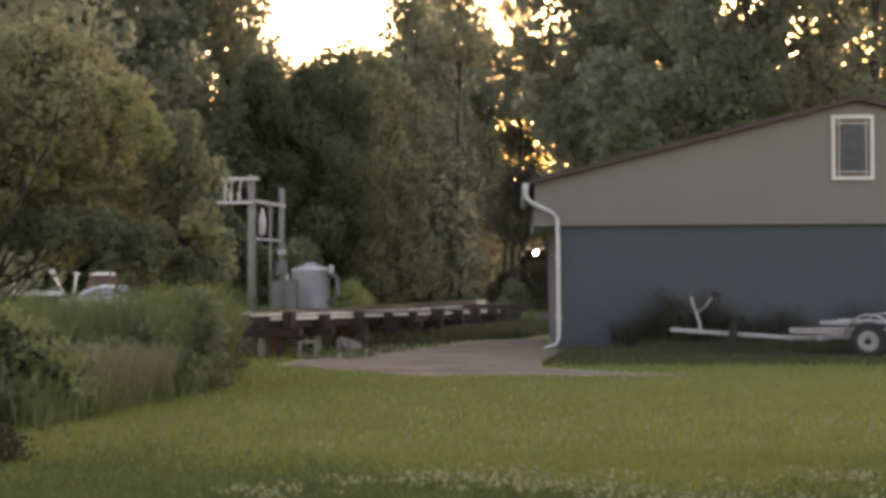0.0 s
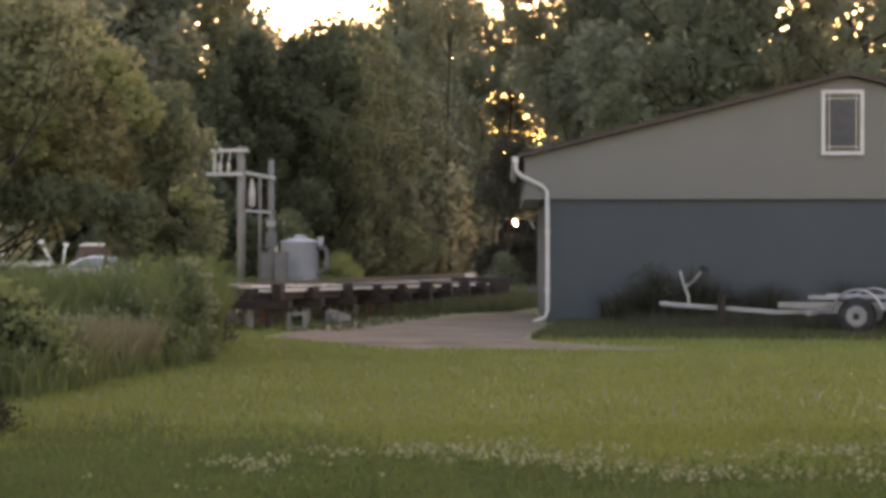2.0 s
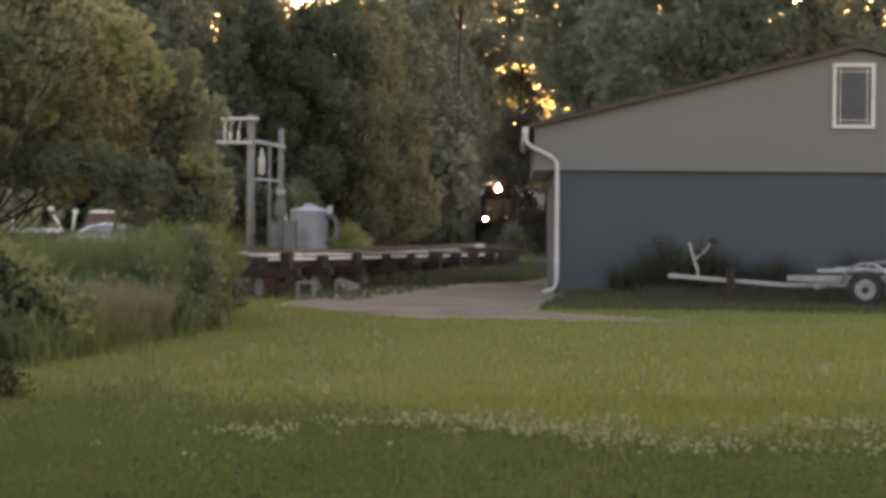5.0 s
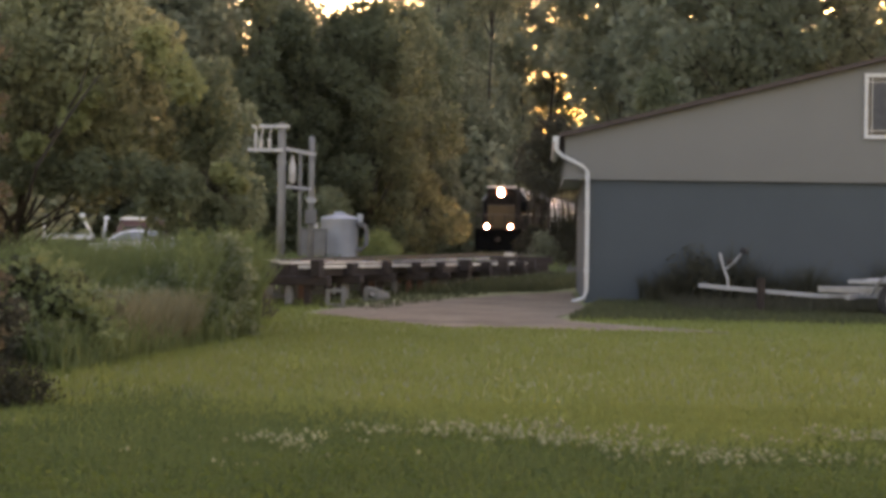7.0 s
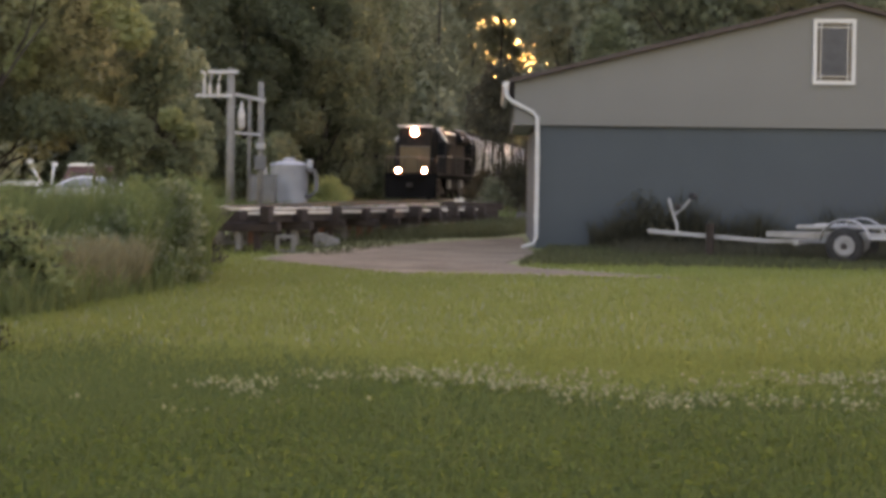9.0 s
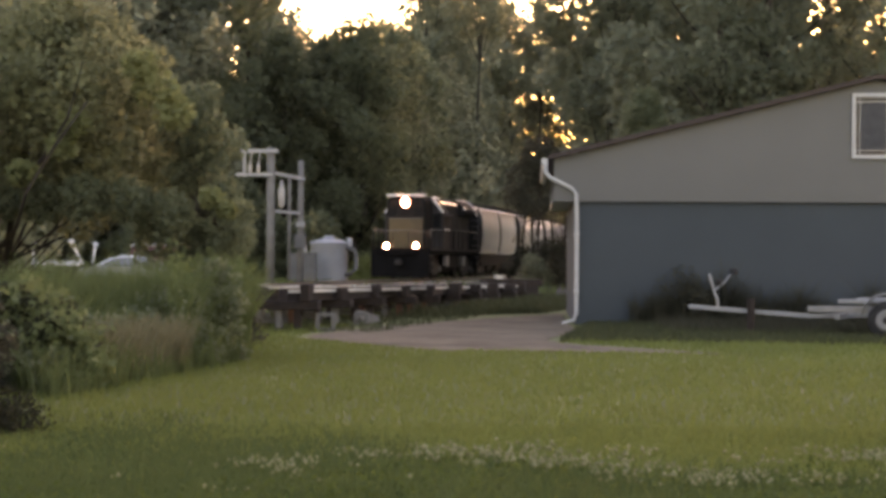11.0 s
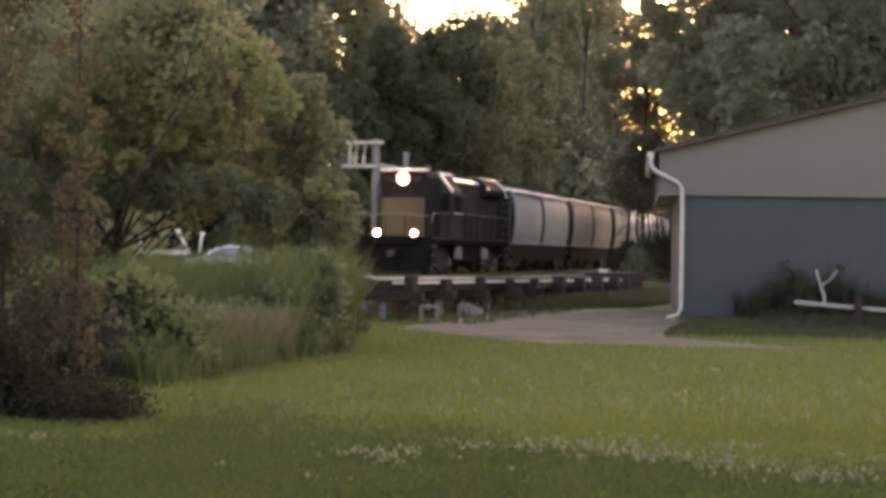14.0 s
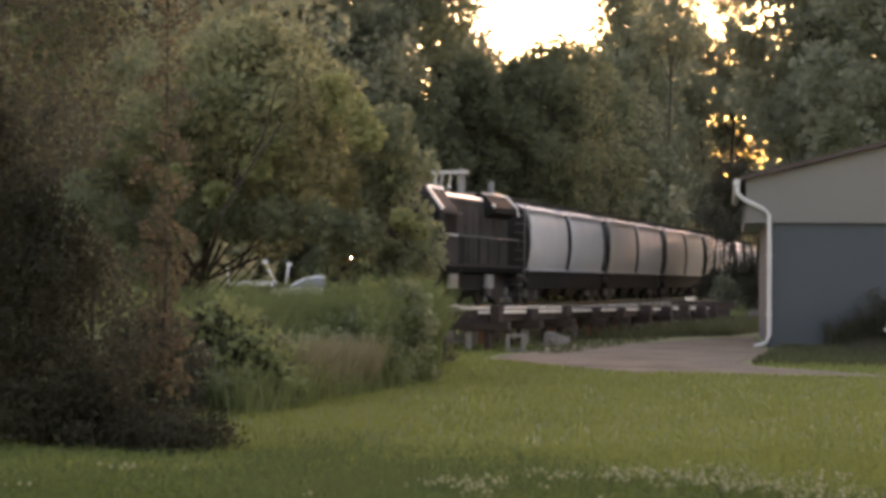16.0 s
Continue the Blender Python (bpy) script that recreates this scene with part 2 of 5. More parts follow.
def tube(points, r, sides=8, bm=None, r_end=None, cap=True):
    """A round bar along points, tapering from r to r_end."""
    bm = bm or bmesh.new()
    pts = [Vector(p) for p in points]
    rings = []
    for i, p in enumerate(pts):
        d = (pts[min(i + 1, len(pts) - 1)] - pts[max(i - 1, 0)]).normalized()
        a = d.orthogonal().normalized() if abs(d.z) > 0.9 else d.cross(Vector((0, 0, 1))).normalized()
        b = d.cross(a)
        rad = r if r_end is None else r + (r_end - r) * i / max(1, len(pts) - 1)
        rings.append([bm.verts.new(p + rad * (a * math.cos(2 * math.pi * k / sides) + b * math.sin(2 * math.pi * k / sides)))
                      for k in range(sides)])
    for u, v in zip(rings, rings[1:]):
        for k in range(sides):
            bm.faces.new((u[k], u[(k + 1) % sides], v[(k + 1) % sides], v[k]))
    if cap:
        bm.faces.new(rings[0][::-1])
        bm.faces.new(rings[-1])
    return bm


def loft(sections, cap=True, bm=None):
    """Skin through closed sections of equal count."""
    bm = bm or bmesh.new()
    rings = [[bm.verts.new(p) for p in s] for s in sections]
    n = len(rings[0])
    for u, v in zip(rings, rings[1:]):
        for k in range(n):
            bm.faces.new((u[k], u[(k + 1) % n], v[(k + 1) % n], v[k]))
    if cap:
        bm.faces.new(rings[0][::-1])
        bm.faces.new(rings[-1])
    bmesh.ops.recalc_face_normals(bm, faces=bm.faces)
    return bm


def lathe(profile, sides=24, bm=None):
    """A turned body about z from (radius, height) pairs."""
    bm = bm or bmesh.new()
    rings = [[bm.verts.new((r * math.cos(2 * math.pi * k / sides), r * math.sin(2 * math.pi * k / sides), z))
              for k in range(sides)] for r, z in profile]
    for u, v in zip(rings, rings[1:]):
        for k in range(sides):
            bm.faces.new((u[k], u[(k + 1) % sides], v[(k + 1) % sides], v[k]))
    bm.faces.new(rings[0][::-1])
    bm.faces.new(rings[-1])
    bmesh.ops.recalc_face_normals(bm, faces=bm.faces)
    return bm


def prism(points, y0, y1, bm=None):
    """A plate with the outline points (x, z) from y0 to y1."""
    return loft([[(x, y0, z) for x, z in points], [(x, y1, z) for x, z in points]], bm=bm)


# ---- ground ----
def build_ground():
    g = 3000.0
    bm = bmesh.new()
    bmesh.ops.create_grid(bm, x_segments=60, y_segments=60, size=g)
    # Unseen wall, added to block sky light from the near lawn.
    tagged(part("unseen_shade_wall", box(-9, 9, -4.2, -4.0, -0.1, 5.5), SIDING, None, "plain unseen wall added behind the viewer to dim the lawn"), kind="structure", category="wall")
    tagged(part("ground", bm, LAWN, None, "mown green lawn and field reaching to the wood"), kind="structure", category="ground")


def patch(name, outline, z, mat, label, rough_edge=0.12, seed=1):
    """A thin sheet of ground with a ragged edge."""
    rnd = random.Random(seed)
    pts = []
    for (x0, y0), (x1, y1) in zip(outline, outline[1:] + outline[:1]):
        n = max(2, int(math.hypot(x1 - x0, y1 - y0) / 0.4))
        for i in range(n):
            pts.append((x0 + (x1 - x0) * i / n + rnd.uniform(-1, 1) * rough_edge, y0 + (y1 - y0) * i / n + rnd.uniform(-1, 1) * rough_edge))
    bm = bmesh.new()
    vs = [bm.verts.new((x, y, z)) for x, y in pts]
    low = [bm.verts.new((x, y, z - 0.03)) for x, y in pts]
    bm.faces.new(vs)
    for i in range(len(vs)):
        j = (i + 1) % len(vs)
        bm.faces.new((low[i], low[j], vs[j], vs[i]))
    bmesh.ops.recalc_face_normals(bm, faces=bm.faces)
    return tagged(part(name, bm, mat, None, label), kind="structure", category="driveway")


def blades(name, spots, tall, wide, mat, label, seed, spread=0.35, kind="stuff", category="grass", bend=0.35, patchy=0.0):
    """Grass: one bent tapering blade of three corners pairs at each spot (x, y)."""
    rng = np.random.default_rng(seed)
    n = len(spots)
    h = tall[0] + (tall[1] - tall[0]) * rng.random(n)
    if patchy:
        h *= np.array([1.0 + patchy * noise.noise(Vector((q[0] * 1.1, q[1] * 1.1, seed))) + 0.5 * patchy * noise.noise(Vector((q[0] * 3.1, q[1] * 3.1, seed))) for q in spots])
    w = wide[0] + (wide[1] - wide[0]) * rng.random(n)
    a, b = rng.random(n) * 2 * np.pi, rng.random(n) * 2 * np.pi
    lean = rng.random(n) * spread
    side = np.stack([np.cos(a), np.sin(a), 0 * a], 1) * (w / 2)[:, None]
    way = np.stack([np.cos(b), np.sin(b), 0 * b], 1)
    base = np.column_stack([spots, np.zeros(n)]) if spots.shape[1] == 2 else spots
    mid = base + way * (lean * h * 0.35)[:, None] + np.array([0, 0, 1.0]) * (h * 0.55)[:, None]
    top = base + way * ((lean + bend * rng.random(n)) * h)[:, None] + np.array([0, 0, 1.0]) * (h * (1 - 0.25 * lean))[:, None]
    v = np.stack([base - side, base + side, mid + side * 0.8, mid - side * 0.8, top + side * 0.15, top - side * 0.15], 1).reshape(-1, 3)
    k = np.arange(n)[:, None] * 6
    f = np.concatenate([k + np.array([0, 1, 2, 3]), k + np.array([3, 2, 4, 5])])
    return tagged(raw(name, v, f, mat, None, label), kind=kind, category=category)


# ---- foliage ----
def leaf_cards(centres, size, rng, droop=0.3):
    """One pointed leaf of four corners at each centre, turned at random."""
    n = len(centres)
    a = rng.normal(size=(n, 3))
    a[:, 2] -= droop
    a /= np.linalg.norm(a, axis=1)[:, None]
    b = np.cross(a, rng.normal(size=(n, 3)))
    b /= np.linalg.norm(b, axis=1)[:, None] + 1e-9
    s = (size * (0.6 + 0.8 * rng.random(n)))[:, None]
    lift = np.cross(a, b) * s * 0.12
    v = np.stack([centres - a * s * 0.5, centres + b * s * 0.32 + lift, centres + a * s * 0.5, centres - b * s * 0.32 + lift], 1).reshape(-1, 3)
    return v, np.arange(n * 4).reshape(-1, 4)


def crown_points(count, clumps, rng):
    """Points on and in the clumps (x, y, z, r), most near their skins."""
    c = np.array(clumps)
    share = c[:, 3] ** 2
    pick = rng.choice(len(c), count, p=share / share.sum())
    d = rng.normal(size=(count, 3))
    d /= np.linalg.norm(d, axis=1)[:, None]
    r = c[pick, 3] * (0.35 + 0.75 * rng.random(count) ** 0.6)
    return c[pick, :3] + d * r[:, None] * np.array([1, 1, 0.85])


def tree(name, height, radius, low, leaves, leaf, mat, label, seed, clump=0.3, n_clumps=34, lean=(0, 0), trunk_r=None, category="tree", droop=0.3):
    """A tapered trunk with limbs, and a crown of leaf clumps between low and height."""
    rng, rnd = np.random.default_rng(seed), random.Random(seed)
    root = thing(name, None, label, category)
    tr = trunk_r or height * 0.014 + 0.03
    top = Vector((lean[0] * height, lean[1] * height, height * 0.9))
    spine = [Vector((rnd.uniform(-1, 1) * tr, rnd.uniform(-1, 1) * tr, -0.1)).lerp(top, i / 7) + Vector((rnd.uniform(-1, 1), rnd.uniform(-1, 1), 0)) * height * 0.012 for i in range(8)]
    spine[0] = Vector((0, 0, -0.15))
    bm = tube(spine, tr, 8, None, tr * 0.18)
    clumps = []
    for i in range(n_clumps):
        f = (i + 0.5) / n_clumps
        z = low + (height - low) * f
        full = math.sin(math.pi * min(1, 0.16 + 0.84 * f) ** 0.8) ** 0.7
        reach = radius * full * math.sqrt(rnd.random()) * rnd.uniform(0.75, 1.12)
        ang = i * 2.4 + rnd.uniform(-0.6, 0.6)
        r = radius * clump * rnd.uniform(0.7, 1.35)
        axis = spine[0].lerp(top, min(1, z / top.z))
        clumps.append((axis.x + reach * math.cos(ang), axis.y + reach * math.sin(ang), max(z, r * 0.7) - r * 0.2, r))
    for i in range(0, n_clumps, 2):
        x, y, z, r = clumps[i]
        at = max(0.12, min(0.85, (z - radius * 0.5) / top.z))
        start = spine[int(at * 7)]
        mid = start.lerp(Vector((x, y, z)), 0.5) + Vector((0, 0, -0.06 * radius))
        tube([start, mid, Vector((x, y, z))], tr * 0.38 * (1 - at * 0.6), 5, bm, tr * 0.06)
    part("trunk", bm, BARK, root, "rough brown bark with limbs", smooth=True)
    v, f = leaf_cards(crown_points(leaves, clumps, rng), leaf, rng, droop)
    v[:, 2] = np.maximum(v[:, 2], 0.02)
    raw("crown", v, f, mat, root)
    return root


def place(ob, x, y, turn=0.0, size=1.0):
    ob.matrix_basis = pose(x, y, 0, 0, 0, turn) @ Matrix.Scale(size, 4)
    return ob


def another(ob, x, y, turn, size=1.0):
    c = copy_thing(ob, pose(x, y, 0, 0, 0, turn))
    c.scale = (size, size, size)
    return c


# ---- the garage: blue lower wall, taupe gable, low brown roof ----
def build_garage():
    g = thing("garage", pose(2.97, 37.4, 0, 0, 0, -3.4), "blue and taupe garage with a low brown shingled roof", "garage")
    w, d, wall_h = 11.45, 9.0, 2.36
    mid, apex, eave_x, eave_z = w / 2 - 0.05, 4.685, -0.5, 3.15
    gut_z = 3.11
    slope = (apex - eave_z) / (mid - eave_x)
    part("wall", box(0, w, 0, 0.2, -0.1, wall_h), BLUE, g, "blue painted block wall, a little stained")
    part("wall", box(0, 0.2, 0.2, d - 0.2, -0.1, wall_h + 0.5), BLUE, g)
    part("wall", box(w - 0.2, w, 0.2, d - 0.2, -0.1, wall_h + 0.5), BLUE, g)
    part("wall", box(0, w, d - 0.2, d, -0.1, wall_h), BLUE, g)
    # gable ends, boxed out over the side walls
    def line(x):
        return apex - abs(x - mid) * slope
    outline = [(-0.4, wall_h), (w + 0.4, wall_h), (w + 0.4, line(w + 0.4) - 0.04), (mid, apex - 0.04), (-0.4, line(-0.4) - 0.04)]
    front = part("gable", prism(outline, -0.06, 0.14), SIDING, g, "taupe lapped siding")
    part("gable", prism(outline, d - 0.14, d + 0.06), SIDING, g)
    # lapped boards across the gable, each a thin wedge
    z, lap = wall_h + 0.1, 0.2
    while z < apex - 0.25:
        half = min(mid + 0.38, mid - (z + lap - (apex - mid * slope)) / slope)
        if half > 0.2:
            bm = loft([[(mid - half, -0.064, z), (mid - half, -0.0665, z), (mid - half, -0.0645, z + lap - 0.003), (mid - half, -0.064, z + lap - 0.003)],
                       [(mid + half, -0.064, z), (mid + half, -0.0665, z), (mid + half, -0.0645, z + lap - 0.003), (mid + half, -0.064, z + lap - 0.003)]])
            part("siding_board", bm, SIDING, front)
        z += lap
    part("trim_board", box(-0.41, w + 0.41, -0.085, -0.062, wall_h - 0.03, wall_h + 0.05), SIDING, g, "taupe trim board")
    for x0, x1 in ((-0.4, 0.0), (w, w + 0.4)):
        part("soffit", box(x0, x1, 0.14, d - 0.14, wall_h + 0.02, wall_h + 0.06), WHITE, g)
    # roof: two slabs with their rake boards and courses of shingles
    for sgn in (-1, 1):
        xe = mid + sgn * (mid - eave_x)
        a, b = sorted((mid, xe))
        za, zb = (apex, eave_z) if sgn > 0 else (eave_z, apex)
        roof = part("roof", prism([(a, za), (b, zb), (b, zb + 0.035), (a, za + 0.035)], -0.22, d + 0.22), ROOFING, g, "dark brown shingled roof slope")
        part("rake_board", prism([(a, za - 0.035), (b, zb - 0.035), (b, zb + 0.033), (a, za + 0.033)], -0.25, -0.223), RAKE, roof, "dark brown rake board")
        n = 22
        for i in range(n):
            f0, f1 = i / n, (i + 1.05) / n
            x0, x1 = xe + (mid - xe) * f0, xe + (mid - xe) * min(1, f1)
            z0, z1 = eave_z + (apex - eave_z) * f0, eave_z + (apex - eave_z) * min(1, f1)
            part("shingle_course", prism([(x0, z0 + 0.039), (x1, z1 + 0.039), (x1, z1 + 0.043), (x0, z0 + 0.052)], -0.23, d + 0.23), ROOFING, roof)
    # gutter with end cap, and the downspout that jogs back to the corner
    bm = loft([[(eave_x - 0.13, y, gut_z + 0.02), (eave_x - 0.13, y, gut_z - 0.05), (eave_x - 0.09, y, gut_z - 0.1), (eave_x - 0.01, y, gut_z - 0.1), (eave_x - 0.01, y, gut_z + 0.02)]
               for y in (-0.24, d + 0.24)])
    gutter = part("gutter", bm, WHITE, g, "white metal gutter")
    path = [(-0.56, -0.17, gut_z - 0.08), (-0.55, -0.17, gut_z - 0.24), (-0.46, -0.17, gut_z - 0.34), (-0.06, -0.15, gut_z - 0.54), (0.03, -0.13, gut_z - 0.64), (0.04, -0.12, 2.0), (0.04, -0.12, 0.22), (-0.01, -0.13, 0.08), (-0.22, -0.2, 0.02)]
    part("downspout", tube(path, 0.041, 8), WHITE, gutter, "white downspout with two elbows", smooth=True)
    for zz in (0.6, 1.7):
        part("strap", box(-0.02, 0.1, -0.175, 0.0, zz, zz + 0.03), WHITE, gutter)
    # gable window
    wx0, wx1, wz0, wz1 = mid - 0.49, mid + 0.31, 3.15, 4.38
    fw = 0.07
    win = part("window", box(wx0 + 0.06, wx1 - 0.06, -0.085, -0.076, wz0 + 0.06, wz1 - 0.06), GLASS_DARK, g, "gable window with white trim and a grey blind")
    for x0, x1, z0, z1 in ((wx0, wx1, wz1 - fw, wz1), (wx0, wx1, wz0, wz0 + fw), (wx0, wx0 + fw, wz0 + fw, wz1 - fw), (wx1 - fw, wx1, wz0 + fw, wz1 - fw)):
        part("frame", box(x0, x1, -0.125, -0.07, z0, z1, 0.006), WHITE, win, "white window trim")
    part("blind", box(wx0 + 0.17, wx1 - 0.17, -0.09, -0.086, wz0 + 0.18, wz1 - 0.18), CURTAIN, win, "grey drawn blind")
    for x0, x1, z0, z1, y in ((wx0 + fw, wx1 - fw, wz1 - 0.17, wz1 - 0.152, -0.1), (wx0 + fw, wx1 - fw, wz0 + 0.152, wz0 + 0.17, -0.1),
                              (wx0 + 0.14, wx0 + 0.158, wz0 + fw, wz1 - fw, -0.104), (wx1 - 0.158, wx1 - 0.14, wz0 + fw, wz1 - fw, -0.104)):
        part("muntin", box(x0, x1, y, y + 0.008, z0, z1), GALV, win)


# ---- boat trailer beside the wall ----
def wheel_part(parent, x, y, z, r, wide, name="wheel"):
    tyre = part(name, lathe([(r * 0.62, -wide / 2), (r * 0.93, -wide / 2), (r, -wide * 0.3), (r, wide * 0.3), (r * 0.93, wide / 2), (r * 0.62, wide / 2)], 24), RUBBER, parent,
                "black rubber tyre", True, pose(x, y, z, 90, 0, 0))
    part("rim", lathe([(r * 0.1, -wide * 0.56), (r * 0.4, -wide * 0.54), (r * 0.5, -wide * 0.6), (r * 0.55, -wide * 0.51), (r * 0.55, wide * 0.51), (r * 0.5, wide * 0.6), (r * 0.4, wide * 0.54), (r * 0.1, wide * 0.56)], 20), RIM, tyre, "pale steel rim", True,
         pose(x, y, z, 90, 0, 0))
    part("hub", lathe([(r * 0.14, -wide * 0.68), (r * 0.18, -wide * 0.6), (r * 0.18, wide * 0.6), (r * 0.14, wide * 0.68)], 14), DARK_STEEL, tyre, "", True, pose(x, y, z, 90, 0, 0))
    return tyre


def build_trailer():
    t = thing("boat_trailer", pose(4.62, 32.9, 0, 0, 0, -22), "empty galvanised boat trailer parked in long grass", "trailer")
    part("tongue", loft([[(x, -0.05, z), (x, 0.05, z), (x, 0.05, z + 0.065), (x, -0.05, z + 0.065)] for x, z in ((0, 0.42), (0.9, 0.36), (1.9, 0.3), (3.0, 0.32))]), GALV, t, "pale steel tongue beam")
    part("coupler", box(-0.1, 0.06, -0.045, 0.045, 0.415, 0.49, 0.015), GALV, t)
    stand = part("winch_stand", tube([(0.4, 0, 0.44), (0.39, 0, 0.58), (0.33, 0, 0.72), (0.25, 0, 1.0)], 0.023, 8), GALV, t, "pale winch post with a forked bow stop")
    part("arm", tube([(0.33, 0, 0.72), (0.5, 0, 0.85), (0.62, 0, 1.0)], 0.023, 8), GALV, stand)
    part("bow_roller", tube([(0.66, -0.1, 1.04), (0.66, 0.1, 1.04)], 0.055, 10), RUBBER, stand, "black rubber roller")
    part("winch", lathe([(0.03, -0.05), (0.05, -0.05), (0.05, -0.04), (0.03, -0.03), (0.03, 0.03), (0.05, 0.04), (0.05, 0.05), (0.03, 0.05)], 14), DARK_STEEL, stand, "", True, pose(0.42, 0, 0.86, 90, 0, 0))
    part("prop", tube([(0.98, -0.12, 0.02), (0.98, -0.12, 0.6)], 0.065, 10), CREOSOTE, t, "dark wooden prop post")
    for s in (-1, 1):
        part("frame_rail", loft([[(x, y * s - 0.035, 0.4), (x, y * s + 0.035, 0.4), (x, y * s + 0.035, 0.49), (x, y * s - 0.035, 0.49)] for x, y in ((1.9, 0.03), (2.9, 0.62), (6.6, 0.68))]), GALV, t)
        part("bunk", box(2.9, 6.4, s * 0.35 - 0.05, s * 0.35 + 0.05, 0.56, 0.62, 0.01), GALV, t)
        wheel_part(t, 3.3, s * 0.86, 0.3, 0.3, 0.17)
        arc = [(3.3 - 0.4 * math.cos(a), 0.3 + 0.4 * math.sin(a)) for a in [math.pi * (0.06 + 0.88 * i / 12) for i in range(13)]]
        bm = loft([[(x, s * 0.86 - 0.12, z), (x, s * 0.86 + 0.12, z), (x, s * 0.86 + 0.12, z + 0.03), (x, s * 0.86 - 0.12, z + 0.03)] for x, z in arc])
        part("fender", bm, GALV, t, "pale rounded fender", True)
        part("fender_step", box(2.55, 3.0, s * 0.86 - 0.12, s * 0.86 + 0.12, 0.56, 0.62, 0.01), GALV, t)
        part("fender_step", box(3.7, 4.3, s * 0.86 - 0.12, s * 0.86 + 0.12, 0.4, 0.44, 0.01), GALV, t)
    for x in (2.5, 3.3, 5.0, 6.4):
        part("cross_member", box(x - 0.04, x + 0.04, -0.72, 0.72, 0.3, 0.37), GALV, t)


# ---- the railway line ----
def track_x(y):
    if y > 176:
        return track_x(176) + (y - 176) * 0.13
    if y < 40:
        return track_x(40) + (y - 40) * 0.19
    u = y - 120
    return ((-3.2e-6 * u - 3.7527e-4) * u + 0.190138) * u + 3.2483


TRACK_Y = [20 + 0.5 * i for i in range(760)]
TRACK = [Vector((track_x(y), y, 0)) for y in TRACK_Y]
ALONG = [0.0]
for p_, q_ in zip(TRACK, TRACK[1:]):
    ALONG.append(ALONG[-1] + (q_ - p_).length)
ZERO = float(np.interp(66.0, TRACK_Y, ALONG))  # where the headlight is at the end
RAIL_Z = 0.25


def on_track(s):
    """The place on the line s metres beyond the headlight's last place."""
    y = float(np.interp(s + ZERO, ALONG, TRACK_Y))
    return Vector((track_x(y), y, RAIL_Z))


def riding(s_mid, wheelbase):
    """The pose of a vehicle whose middle is at s_mid; its nose points down the line towards the viewer."""
    a, b = on_track(s_mid - wheelbase / 2), on_track(s_mid + wheelbase / 2)
    d = a - b
    m = (a + b) / 2
    return pose(m.x, m.y, m.z, 0, 0, math.degrees(math.atan2(d.y, d.x)))


def along_track(offset, z0, z1, half, y0, y1, step=2.0):
    """A long bar that follows the line at an offset to its side."""
    secs, y = [], y0
    while y <= y1:
        c = Vector((track_x(y), y, 0))
        d = (Vector((track_x(y + 1), y + 1, 0)) - c).normalized()
        nrm = Vector((d.y, -d.x, 0))
        a, b = c + nrm * (offset - half), c + nrm * (offset + half)
        secs.append([(a.x, a.y, z0), (b.x, b.y, z0), (b.x, b.y, z1), (a.x, a.y, z1)])
        y += step
    return loft(secs)


def build_track():
    secs = []
    y = 22.0
    while y < 340:
        c = Vector((track_x(y), y, 0))
        d = (Vector((track_x(y + 1), y + 1, 0)) - c).normalized()
        nrm = Vector((d.y, -d.x, 0))
        secs.append([tuple(c + nrm * o + Vector((0, 0, z))) for o, z in ((-2.1, -0.05), (-1.5, 0.1), (1.5, 0.1), (2.1, -0.05))])
        y += 3.0
    tagged(part("cinder_strip", along_track(7.0, -0.03, 0.02, 4.85, 50, 112), CINDER, None, "dark cinder strip beside the track"), category="ground", kind="structure")
    line = tagged(part("railway_track", loft(secs), BALLAST, None, "single railway track on a low stone bed"), category="track", kind="structure")
    for o in (-0.75, 0.75):
        part("rail", along_track(o, 0.12, RAIL_Z, 0.036, 22, 338), RAIL_STEEL, line, "worn steel rail")
    verts, faces, y = [], [], 24.0
    while y < 200:
        c = Vector((track_x(y), y, 0))
        d = (Vector((track_x(y + 1), y + 1, 0)) - c).normalized()
        nrm = Vector((d.y, -d.x, 0))
        k = len(verts)
        for z in (0.03, 0.13):
            for a, b in ((-1.25, -0.11), (1.25, -0.11), (1.25, 0.11), (-1.25, 0.11)):
                verts.append(tuple(c + nrm * a + d * b + Vector((0, 0, z))))
        faces += [[k + i for i in q] for q in ((4, 5, 6, 7), (0, 1, 5, 4), (1, 2, 6, 5), (2, 3, 7, 6), (3, 0, 4, 7))]
        y += 0.55
    tagged(raw("ties", verts, faces, CREOSOTE, line), kind="stuff")


# ---- rolling stock: x forwards, z up from the rail's top ----
def mirrored(points):
    return points + [(-y, z) for y, z in reversed(points)]


